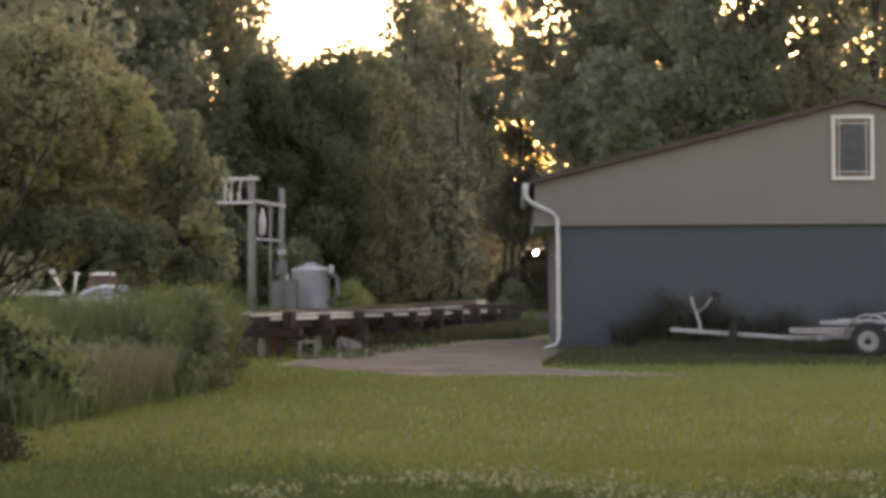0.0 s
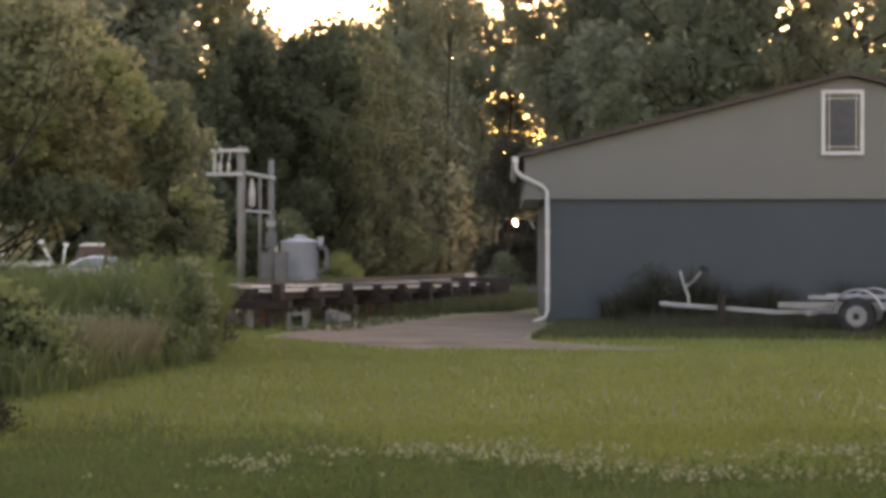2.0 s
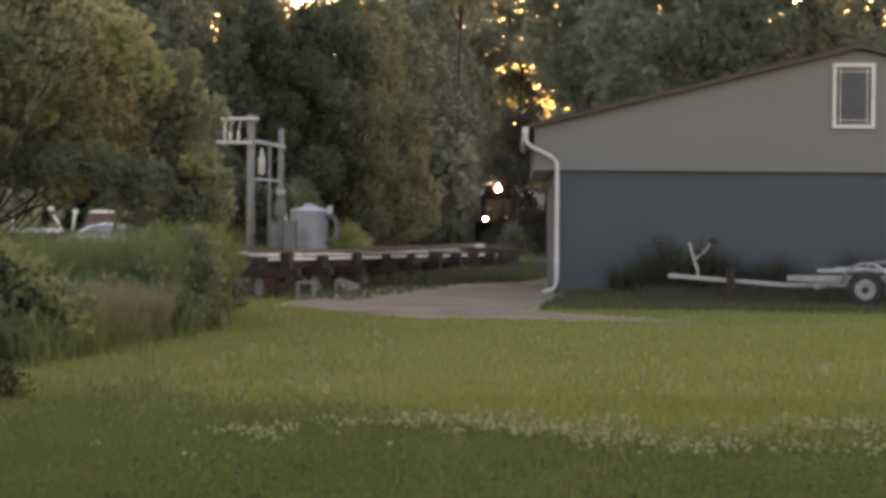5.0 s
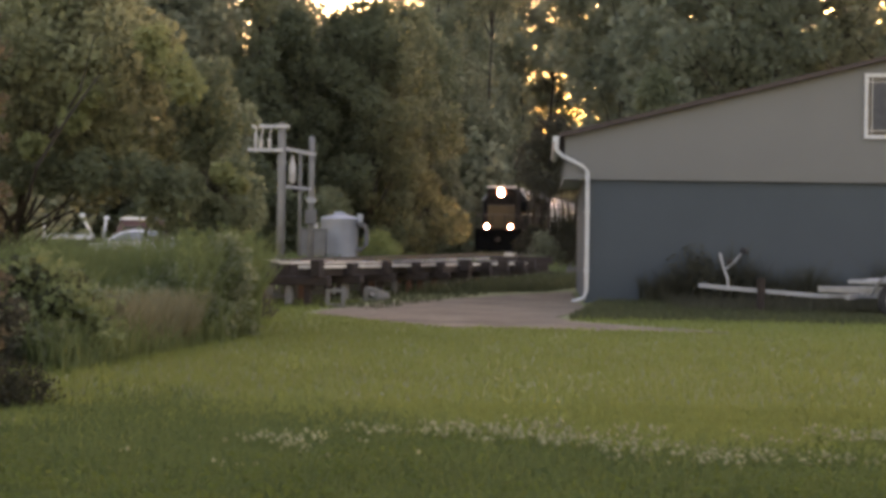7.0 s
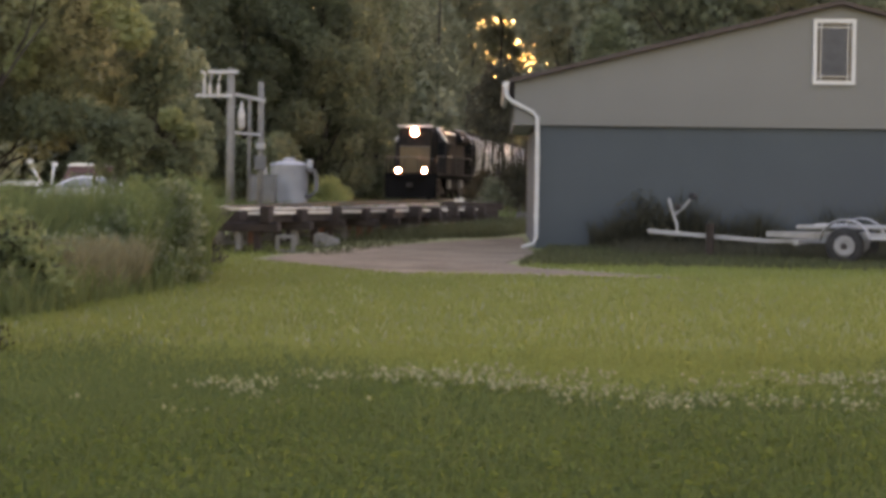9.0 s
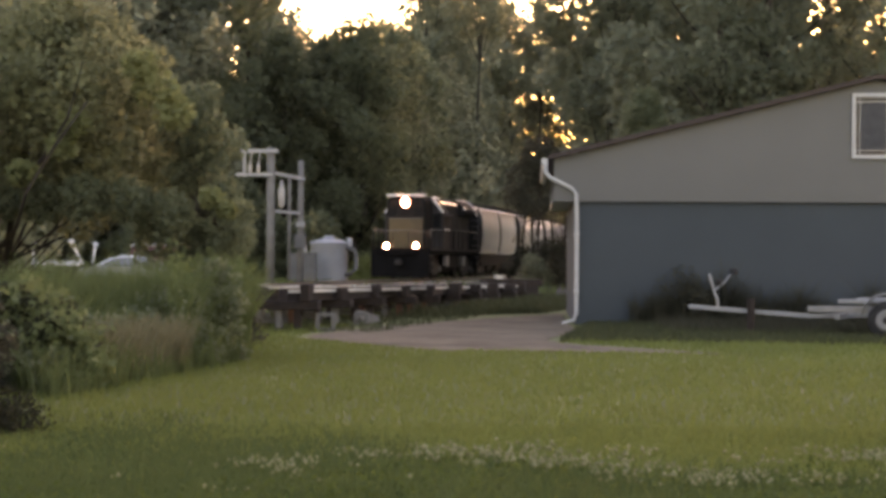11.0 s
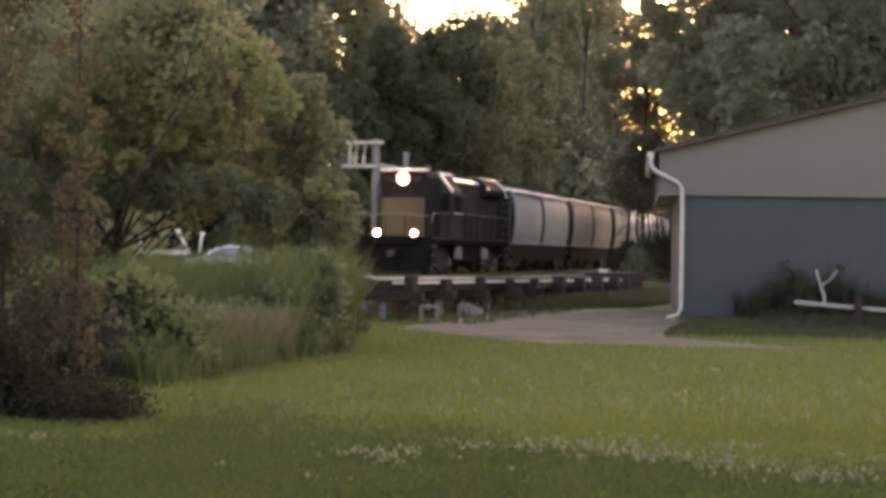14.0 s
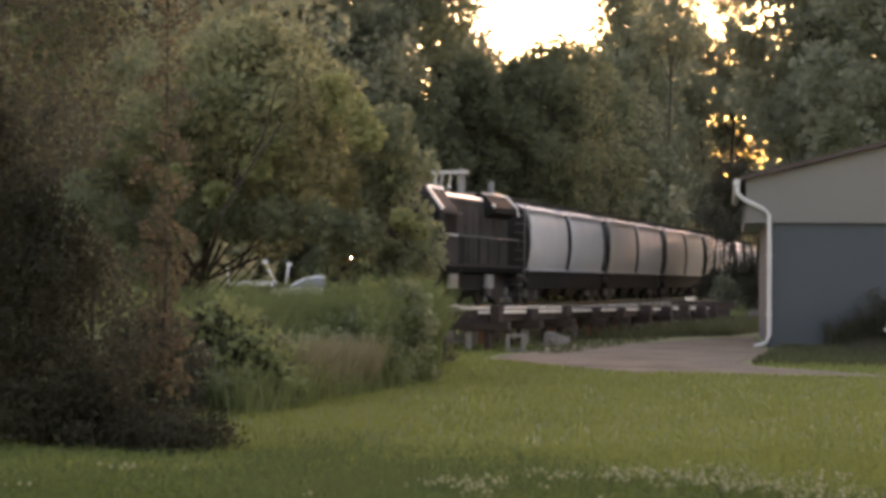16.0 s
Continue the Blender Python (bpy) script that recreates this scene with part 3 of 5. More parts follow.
def truck(parent, x, axles, r):
    """A wheel truck: frame with two sides, bolster; and its wheelsets."""
    frame_part = part("truck_frame", box(x - 0.3, x + 0.3, -1.1, 1.1, r + 0.05, r + 0.3, 0.03), DARK_STEEL, parent, "dark cast truck frame")
    for s in (-1, 1):
        reach = max(abs(a - x) for a in axles) + 0.45
        pts = [(-reach, r - 0.12), (-reach, r + 0.2), (-reach * 0.5, r + 0.38), (reach * 0.5, r + 0.38), (reach, r + 0.2), (reach, r - 0.12), (reach * 0.6, r - 0.1), (reach * 0.3, r - 0.28), (-reach * 0.3, r - 0.28), (-reach * 0.6, r - 0.1)]
        part("side_frame", prism([(x + a, z) for a, z in pts], s * 1.06 - 0.08, s * 1.06 + 0.08), DARK_STEEL, frame_part)
        for a in axles:
            part("journal_box", box(a - 0.16, a + 0.16, s * 1.19 - 0.05, s * 1.19 + 0.05, r - 0.14, r + 0.18, 0.03), LOCO_GREY, frame_part)
    sets = []
    for a in axles:
        bm = bmesh.new()
        for s in (-1, 1):
            lathe([(r * 0.2, -0.07), (r * 0.8, -0.05), (r, -0.07), (r, 0.06), (r * 0.8, 0.05), (r * 0.2, 0.07)], 20, bm)
            last = list(bm.verts)[-120:]
            bmesh.ops.transform(bm, matrix=pose(0, s * 0.75, 0, 90, 0, 0), verts=last)
        tube([(0, -1.1, 0), (0, 1.1, 0)], 0.08, 10, bm)
        w = part("wheelset", bm, DARK_STEEL, parent, "steel wheels on their axle", True)
        w.location = (a, 0, r)
        sets.append((w, a, r))
    return sets


def coupler(parent, x, way):
    part("coupler", box(min(x, x + way * 0.7), max(x, x + way * 0.7), -0.14, 0.14, 0.72, 0.98, 0.04), DARK_STEEL, parent, "dark cast coupler")


def handrail(parent, pts, posts, z_deck, r=0.03):
    rail = part("handrail", tube(pts, r, 6), LOCO_GREY, parent, "dull grey handrail", True)
    for x, y, z in posts:
        part("stanchion", tube([(x, y, z_deck), (x, y, z)], 0.02, 6), LOCO_BLACK, rail)


LOCO_REAR = 6.9
HEAD_X = 7.05


def build_loco():
    lo = thing("locomotive", None, "black diesel locomotive with a high yellow-fronted nose and lit headlights", "locomotive")
    deck = 1.55
    part("underframe", box(-6.7, 8.3, -1.5, 1.5, deck - 0.32, deck, 0.03), LOCO_PILOT, lo, "black frame and walkway")
    for s in (-1, 1):
        part("sill_stripe", box(-6.5, 8.1, s * 1.507 - 0.005, s * 1.507 + 0.005, deck - 0.1, deck - 0.02), LOCO_HOOD, lo)
    # high short hood that carries the headlight
    sec = mirrored([(0.98, deck), (0.98, 3.95), (0.86, 4.16), (0.45, 4.24)])
    nose = part("short_hood", loft([[(4.9, y, z) for y, z in sec], [(6.9, y, z) for y, z in sec], [(7.0, y * 0.96, deck + (z - deck) * 0.985) for y, z in sec]]), LOCO_BLACK, lo, "high black nose ahead of the cab")
    part("nose_panel", box(7.003, 7.03, -0.88, 0.88, deck + 0.02, 3.06, 0.008), LOCO_YELLOW, nose, "weathered yellow nose front")
    part("nose_door", box(7.032, 7.05, -0.36, 0.3, deck + 0.08, 2.9, 0.008), LOCO_YELLOW, nose)
    part("panel_edge", box(7.003, 7.06, -0.9, 0.9, 3.065, 3.1), LOCO_GREY, nose)
    part("roof_brow", box(6.62, 7.1, -0.98, 0.98, 4.2, 4.3, 0.02), PALE_GLINT, nose, "pale roof edge above the headlight")
    for s in (-1, 1):
        part("windscreen", box(7.002, 7.015, min(s * 0.45, s * 0.86), max(s * 0.45, s * 0.86), 3.2, 3.58), GLASS_SOOT, nose, "dark pane")
        part("number_board", box(7.0, 7.09, min(s * 0.38, s * 0.84), max(s * 0.38, s * 0.84), 3.72, 3.98, 0.01), LOCO_BLACK, nose)
    # cab
    cs = mirrored([(1.53, deck), (1.53, 3.32), (1.48, 3.46), (0.98, 4.14), (0.4, 4.3)])
    cab = part("cab", loft([[(2.9, y, z) for y, z in cs], [(4.9, y, z) for y, z in cs]]), LOCO_HOOD, lo, "black cab with sloped roof corners")
    for s in (-1, 1):
        part("roof_rib", loft([[(4.78, s * y0, z0), (4.94, s * y0, z0), (4.94, s * y1, z1), (4.78, s * y1, z1)] for y0, z0, y1, z1 in ((0.96, 4.12, 1.0, 4.22), (1.5, 3.38, 1.57, 3.46))]), PALE_GLINT, cab, "roof corner paled for its sky glint")
        part("roof_rib", loft([[(x, s * 0.92, 4.2), (x, s * 1.0, 4.14), (x, s * 1.0, 4.22), (x, s * 0.92, 4.26)] for x in (2.9, 4.78)]), PALE_GLINT, cab)
        part("windscreen", box(4.905, 4.92, min(s * 1.03, s * 1.42), max(s * 1.03, s * 1.42), 2.65, 3.35), GLASS_SOOT, cab, "dark windscreen")
        part("side_window", box(3.2, 3.85, s * 1.535 - 0.01, s * 1.535 + 0.01, 2.6, 3.24), GLASS_SOOT, cab, "dark side window")
        part("side_window", box(3.95, 4.6, s * 1.535 - 0.01, s * 1.535 + 0.01, 2.6, 3.24), GLASS_SOOT, cab)
        part("window_awning", box(3.15, 4.7, min(s * 1.54, s * 1.78), max(s * 1.54, s * 1.78), 3.28, 3.31), LOCO_GREY, cab)
        part("arm_rest", box(3.15, 4.65, min(s * 1.54, s * 1.6), max(s * 1.54, s * 1.6), 2.52, 2.57), PALE_GLINT, cab)
    part("horn", tube([(3.8, 0.3, 4.45), (4.3, 0.3, 4.48)], 0.05, 8, None, 0.1), LOCO_GREY, cab)
    # lamps
    head = part("headlight", box(7.0, 7.06, -0.34, 0.34, 3.6, 4.18, 0.02), LOCO_BLACK, lo, "headlight housing high on the nose")
    # The glowing ring round each lens stands in for its halo.
    part("halo_ring", lathe([(0.1, 0.02), (0.22, 0.0), (0.26, 0.03), (0.26, 0.05), (0.1, 0.03)], 24), HALO, head, "glowing ring in place of the lamp's halo", True, pose(7.06, 0, 3.89, 0, 90, 0))
    for z in (3.79, 3.99):
        part("lens", lathe([(0.02, 0.03), (0.085, 0.03), (0.095, 0.06), (0.085, 0.08), (0.02, 0.1)], 20), LAMP, head, "lit round headlight", True, pose(7.06, 0, z, 0, 90, 0))
    for s in (-1, 1):
        d = part("ditch_light", box(8.02, 8.12, s * 0.76 - 0.18, s * 0.76 + 0.18, 1.5, 1.86, 0.03), LOCO_BLACK, lo, "ditch light above the pilot")
        part("halo_ring", lathe([(0.07, 0.02), (0.12, 0.0), (0.15, 0.02), (0.15, 0.03), (0.07, 0.03)], 20), HALO, d, "glowing ring in place of the lamp's halo", True, pose(8.125, s * 0.76, 1.68, 0, 90, 0))
        part("lens", lathe([(0.02, 0.02), (0.075, 0.02), (0.085, 0.04), (0.02, 0.07)], 18), LAMP, d, "lit round ditch light", True, pose(8.125, s * 0.76, 1.68, 0, 90, 0))
    # long hood with radiator wings
    hs = mirrored([(0.98, deck), (0.98, 3.85), (0.86, 4.05), (0.4, 4.12)])
    hood = part("long_hood", loft([[(x, y, z) for y, z in hs] for x in (-6.2, 2.9)]), LOCO_HOOD, lo, "black engine hood with doors")
    for i in range(8):
        for s in (-1, 1):
            part("hood_door", box(-5.9 + i * 1.0, -5.0 + i * 1.0, s * 0.995 - 0.012, s * 0.995 + 0.012, deck + 0.1, 3.5, 0.006), LOCO_HOOD, hood)
    for s in (-1, 1):
        part("radiator_wing", loft([[(x, s * 0.9, 3.3), (x, s * 1.4, 3.55), (x, s * 1.4, 3.76), (x, s * 0.95, 4.24), (x, s * 0.6, 4.26), (x, s * 0.6, 3.6)] for x in (-6.1, -2.6)]), LOCO_BLACK, hood, "flared radiator intake")
        part("wing_edge", tube([(-6.15, s * 0.5, 4.33), (-6.15, s * 0.95, 4.28), (-6.15, s * 1.36, 3.83), (-6.15, s * 1.46, 3.5)], 0.055, 6), PALE_GLINT, hood, "intake edge paled for its sky glint", True)
        part("wing_top", tube([(-6.1, s * 0.92, 4.3), (-4.3, s * 0.92, 4.3), (-2.6, s * 0.92, 4.28)], 0.04, 6), PALE_GLINT, hood, "intake edge paled for its sky glint", True)
        part("wing_edge", loft([[(x, s * 1.43, 3.78), (x, s * 1.38, 3.72), (x, s * 1.28, 3.84), (x, s * 1.33, 3.9)] for x in (-2.7, -2.58)]), PALE_GLINT, hood)
        part("roof_edge", loft([[(x, s * 0.93, 3.97), (x, s * 1.0, 3.97), (x, s * 0.9, 4.1), (x, s * 0.84, 4.1)] for x in (-2.5, 2.85)]), PALE_GLINT, hood)
        part("hood_vent", box(-0.4, 2.4, s * 1.0 - 0.03, s * 1.0 + 0.03, 3.0, 3.62, 0.01), LOCO_HOOD, hood)
    for x in (-5.3, -4.2, -3.2):
        part("fan", lathe([(0.5, 4.1), (0.52, 4.26), (0.45, 4.32), (0.1, 4.32)], 20), LOCO_GREY, hood, "", True, pose(x, 0, 0))
    part("exhaust_stack", box(-0.6, 0.1, -0.25, 0.25, 4.1, 4.38, 0.03), LOCO_GREY, hood)
    part("blower_duct", box(1.4, 2.85, 0.985, 1.35, deck, 2.6, 0.05), LOCO_BLACK, hood)
    part("electrical_cabinet", box(1.6, 2.88, -1.5, -1.0, deck, 3.2, 0.04), LOCO_HOOD, hood)
    # rails, steps, pilot
    for s in (-1, 1):
        handrail(lo, [(2.8, s * 1.46, 2.55), (-6.1, s * 1.46, 2.55), (-6.5, s * 1.3, 2.2)], [(2.7 - 1.42 * i, s * 1.46, 2.55) for i in range(7)], deck)
        handrail(lo, [(5.0, s * 1.46, 2.5), (7.7, s * 1.46, 2.5), (8.1, s * 1.46, 2.1)], [(5.5, s * 1.46, 2.5), (6.7, s * 1.46, 2.5), (8.0, s * 1.46, 2.2)], deck)
        for x0, x1 in ((7.35, 8.25), (-6.65, -5.75)):
            st = part("steps", box(x0, x1, s * 1.5 - 0.02, s * 1.5 + 0.02, 0.35, deck - 0.3), LOCO_BLACK, lo, "corner steps")
            for z in (0.4, 0.78, 1.15):
                part("tread", box(x0 + 0.05, x1 - 0.05, min(s * 1.15, s * 1.53), max(s * 1.15, s * 1.53), z, z + 0.04), LOCO_GREY, st)
    handrail(lo, [(8.22, -1.4, 2.35), (8.22, -0.4, 2.45), (8.22, 0.4, 2.45), (8.22, 1.4, 2.35)], [(8.22, y, 2.4) for y in (-1.4, -0.4, 0.4, 1.4)], deck)
    part("pilot", prism([(8.1, 0.15), (8.55, 0.1), (8.45, 0.6), (8.32, 1.25), (8.1, 1.25)], -1.45, 1.45), LOCO_PILOT, lo, "black pilot plate and plough")
    part("anticlimber", box(8.3, 8.5, -0.9, 0.9, 1.2, 1.5, 0.03), LOCO_PILOT, lo)
    part("fuel_tank", loft([[(x, y, z) for y, z in mirrored([(0.7, 0.32), (1.25, 0.6), (1.3, 1.2), (0.6, 1.23)])] for x in (-1.3, 2.5)]), LOCO_BLACK, lo, "black fuel tank under the frame")
    for s in (-1, 1):
        for x in (3.0, -2.0):
            part("tool_box", box(x - 0.42, x + 0.42, s * 1.36 - 0.09, s * 1.36 + 0.09, 0.66, 1.18, 0.03), GALV, lo, "dull grey box under the walkway")
            part("reservoir_box", box(x - 0.45, x + 0.45, s * 1.42 - 0.06, s * 1.42 + 0.06, 1.24, 1.42, 0.02), PALE_GLINT, lo)
    part("traction_gear", box(2.6, 7.6, -0.92, 0.92, 0.42, 1.2, 0.05), DARK_STEEL, lo, "dark motors and brake gear under the frame")
    part("traction_gear", box(-6.3, -1.4, -0.92, 0.92, 0.42, 1.2, 0.05), DARK_STEEL, lo)
    coupler(lo, 8.3, 1)
    coupler(lo, -6.7, -1)
    sets = truck(lo, 5.2, (6.5, 3.9), 0.5) + truck(lo, -3.9, (-2.6, -5.2), 0.5)
    return lo, sets


CAR_LONG = 16.3


def build_hopper(first, second, label):
    h = thing("hopper_car", None, label, "railway car", "covered hopper cars of the train")
    half = CAR_LONG / 2 - 0.85
    side = [(1.36, 1.42), (1.44, 1.55), (1.52, 1.95), (1.56, 2.5), (1.53, 3.1), (1.44, 3.6), (1.3, 3.86), (0.9, 4.06), (0.45, 4.16)]
    for x0, x1, mat in ((0.42, half, first), (-half, -0.42, second)):
        xs = [x0, x0 + 0.25, x0 + 0.7, (x0 + x1) / 2, x1 - 0.7, x1 - 0.25, x1]
        k = [0.97, 0.99, 1.0, 1.0, 1.0, 0.99, 0.97]
        body = part("body", loft([[(x, y * q, z) for y, z in mirrored(side)] for x, q in zip(xs, k)]), mat, h, "rounded sheet-steel hopper bay", True)
        for face in body.data.polygons:
            face.use_smooth = len(face.vertices) == 4
        for s in (-1, 1):
            part("sill_strip", box(x0, x1, s * 1.4 - 0.05, s * 1.4 + 0.05, 1.36, 1.47, 0.01), mat, body)
            part("eave_strip", loft([[(x, s * 1.3, 3.84), (x, s * 1.47, 3.8), (x, s * 1.45, 3.9), (x, s * 1.28, 3.95)] for x in (x0, x1)]), mat, body)
    # Black rib and end plates paint the shade of the gaps between bays.
    part("rib", loft([[(x, y * 0.955, z * 0.99) for y, z in mirrored(side)] for x in (-0.44, 0.44)]), LOCO_BLACK, h, "near-flush black rib for the deep shade between bays")
    for s in (-1, 1):
        part("centre_sill", box(-half - 0.4, half + 0.4, min(s * 0.15, s * 0.5), max(s * 0.15, s * 0.5), 0.75, 1.08), DARK_STEEL, h)
        # Sill extended downwards in black to stand in for shadow under the car.
        part("shadow_side_sill", box(-half, half, min(s * 1.1, s * 1.34), max(s * 1.1, s * 1.36), 0.62, 1.355, 0.02), LOCO_BLACK, h, "side sill deepened in black for the underframe's shadow")
        e = s * half
        part("end_bulkhead", loft([[(e + s * 0.004, y * 0.965, z) for y, z in mirrored(side)], [(e + s * 0.12, y * 0.94, z * 0.99) for y, z in mirrored(side)]]), LOCO_BLACK, h, "end plate blackened for the shade between cars")
        part("end_arch", loft([[(e + s * 0.02, y * 1.0, z), (e + s * 0.12, y * 1.0, z), (e + s * 0.12, y * 0.93, z * 0.985), (e + s * 0.02, y * 0.93, z * 0.985)] for y, z in mirrored(side[4:])]), LOCO_GREY, h, "grey end edge of the roof")
        lad = part("ladder", box(e + s * 0.14 - 0.02, e + s * 0.14 + 0.02, 1.25, 1.3, 0.9, 4.0), LOCO_GREY, h)
        for i in range(8):
            part("rung", box(e + s * 0.14 - 0.02, e + s * 0.14 + 0.02, 0.85, 1.25, 1.1 + i * 0.36, 1.13 + i * 0.36), LOCO_GREY, lad)
        part("end_platform", box(min(e, e + s * 0.5), max(e, e + s * 0.5), -1.4, 1.4, 0.92, 1.02), DARK_STEEL, h)
        walkway = part("running_board", box(-half, half, s * 0.5 - 0.16, s * 0.5 + 0.16, 4.3, 4.34), DARK_STEEL, h, "dark roof running board")
        for i in range(7):
            part("bracket", box(-half + 0.3 + i * 2.35, -half + 0.36 + i * 2.35, s * 0.5 - 0.14, s * 0.5 + 0.14, 4.1, 4.3), LOCO_GREY, walkway)
        coupler(h, s * (half + 0.1), s)
    for x in (-3.4, 0.0, 3.4):
        part("discharge_hopper", loft([[(x + a * 1.6 * k, b * 1.2 * k, z) for a, b in ((-1, -1), (1, -1), (1, 1), (-1, 1))] for k, z in ((1, 1.35), (0.6, 0.28))]), DARK_STEEL, h, "dark sloped discharge hopper")
        part("hatch", lathe([(0.3, 4.14), (0.3, 4.24), (0.05, 4.27)], 14), LOCO_GREY, h, "", True, pose(x, 0, 0))
    t = half - 1.3
    return h, truck(h, t, (t + 0.87, t - 0.87), 0.42) + truck(h, -t, (-t + 0.87, -t - 0.87), 0.42)


# ---- the stacked rails and timbers beside the line ----
RACK_A, RACK_B = Vector((-2.35, 33.6, 0)), Vector((2.6, 58.0, 0))
RACK_D = (RACK_B - RACK_A).normalized()
RACK_N = Vector((RACK_D.y, -RACK_D.x, 0))


def build_rack():
    rnd = random.Random(5)
    n = 10
    for i in range(n):
        c = RACK_A.lerp(RACK_B, i / (n - 1)) + RACK_D * rnd.uniform(-0.2, 0.2)
        turn = math.degrees(math.atan2(RACK_N.y, RACK_N.x)) + rnd.uniform(-4, 4)
        b = thing("trestle", pose(c.x, c.y, 0, 0, 0, turn), "dark timber trestle carrying old rails", "trestle", "trestles under the stacked rails")
        top = 0.5 - 0.2 * i / (n - 1)
        part("cap_beam", box(-2.1, 0.62 + rnd.uniform(0, 0.1), -0.14, 0.14, top - 0.15, top, 0.015), CREOSOTE, b, "dark timber cap beam")
        for x in (-1.7, -1.1, -0.5, 0.0, 0.32):
            part("post", box(x - 0.055, x + 0.055, -0.08, 0.08, -0.05, top - 0.152, 0.012), rnd.choice((WOOD, CREOSOTE, RUSTY, WOOD)), b)
        if rnd.random() < 0.6:
            part("brace", box(-1.6, 0.1, 0.13, 0.17, 0.12, 0.2), WOOD, b, "grey board brace")
        wide = rnd.choice((0.1, 0.14, 0.24))
        part("spacer_block", box(0.4, 0.42 + wide, -0.2, 0.2, top + 0.002, top + rnd.uniform(0.22, 0.3), 0.02), CREOSOTE, b, "dark timber block")
    # the long pieces lie on the caps in overlapping lengths, and sink a little with the ground
    total = (RACK_B - RACK_A).length

    def long_piece(name, lateral, a0, a1, lift, h, w, mat, label, cat):
        p, q = RACK_A + RACK_D * a0 + RACK_N * lateral, RACK_A + RACK_D * a1 + RACK_N * (lateral + rnd.uniform(-0.05, 0.05))
        ends = [(e, 0.503 + lift - 0.2 * a / total) for e, a in ((p, a0), (q, a1))]
        o = thing(name, None, label, cat, "long pieces laid on the trestles")
        if name == "old_rail":
            for nm, zz0, zz1, ww in (("foot", 0, 0.02, 0.065), ("web", 0.02, h - 0.045, 0.012), ("head", h - 0.045, h, 0.036)):
                part(nm, loft([[tuple(e + RACK_N * s + Vector((0, 0, z + zz))) for s, zz in ((-ww, zz0), (ww, zz0), (ww, zz1), (-ww, zz1))] for e, z in ends]), mat, o)
        else:
            part("board", loft([[tuple(e + RACK_N * s + Vector((0, 0, z + zz))) for s, zz in ((-w, 0), (w, 0), (w, h), (-w, h))] for e, z in ends]), mat, o)

    for lat in (-1.9, -1.45, -1.0, -0.5):
        a = -1.0
        while a < total - 2:
            b = min(a + rnd.uniform(9, 11.5), total + 1.0)
            long_piece("old_rail", lat, a, b - 0.06, 0.0, 0.16, 0.07, OLD_RAIL, "old rusted steel rail", "rail")
            a = b
    step = total / (n - 1)
    for k in range(n - 1):
        a0, a1 = k * step + 0.1, (k + 1) * step - rnd.uniform(0.05, 0.2)
        if k == 6:
            continue
        for lift, lat, h, w, mat in ((0.0, 0.22, 0.13, 0.1, CREOSOTE), (0.133, 0.26, 0.05, 0.12, PLANK), (0.0, -0.12, 0.2, 0.1, CREOSOTE), (0.203, -0.1, 0.04, 0.11, PLANK if k < 3 else WOOD)):
            long_piece("plank", lat, a0, a1, lift, h, w, mat, "sun-bleached plank stacked beside the rails" if mat == PLANK else "dark old timber laid beside the rails", "plank")
    for lat, a0, a1, lift, h, mat in ((-1.75, -1, 24.8, 0.163, 0.04, CREOSOTE), (-1.72, -1, 5.2, 0.206, 0.05, PLANK), (-1.1, 3, 15, 0.163, 0.03, CREOSOTE), (-0.6, 9, 22, 0.163, 0.03, CREOSOTE)):
        long_piece("plank", lat, a0, a1, lift, h, 0.12, mat, "long pale plank lying on the rails" if mat == PLANK else "dark timber lying on the rails", "plank")
    # a grey crate frame and a slatted pallet piece stand against the front posts
    for along, side, wide, tall in ((0.15, 0.78, 0.34, 0.3), (3.1, 0.72, 0.28, 0.24)):
        c = RACK_A + RACK_D * along + RACK_N * side
        o = thing("crate_frame", pose(c.x, c.y, 0, 0, 0, 8), "weathered grey crate frame under the stacked rails", "crate")
        for x0, x1, z0, z1 in ((-wide / 2, -wide / 2 + 0.07, 0, tall), (wide / 2 - 0.07, wide / 2, 0, tall), (-wide / 2 + 0.071, wide / 2 - 0.071, tall - 0.06, tall), (-wide / 2 + 0.071, wide / 2 - 0.071, 0.0, 0.05)):
            part("slat", box(x0, x1, -0.05, 0.05, z0, z1, 0.008), WOOD, o)
    for a0, a1, z0, z1 in ((3.2, 4.6, 0.2, 0.05),):
        p, q = RACK_A + RACK_D * a0 + RACK_N * 0.62, RACK_A + RACK_D * a1 + RACK_N * 0.7
        o = thing("leaning_board", None, "grey board leaning low against the trestles", "board", "long pieces laid on the trestles")
        part("board", loft([[tuple(e + RACK_N * s + Vector((0, 0, z + zz))) for s, zz in ((-0.02, -0.1), (0.06, -0.1), (0.02, 0.08), (-0.05, 0.03))] for e, z in ((p, z0), (q, z1))]), WOOD, o)


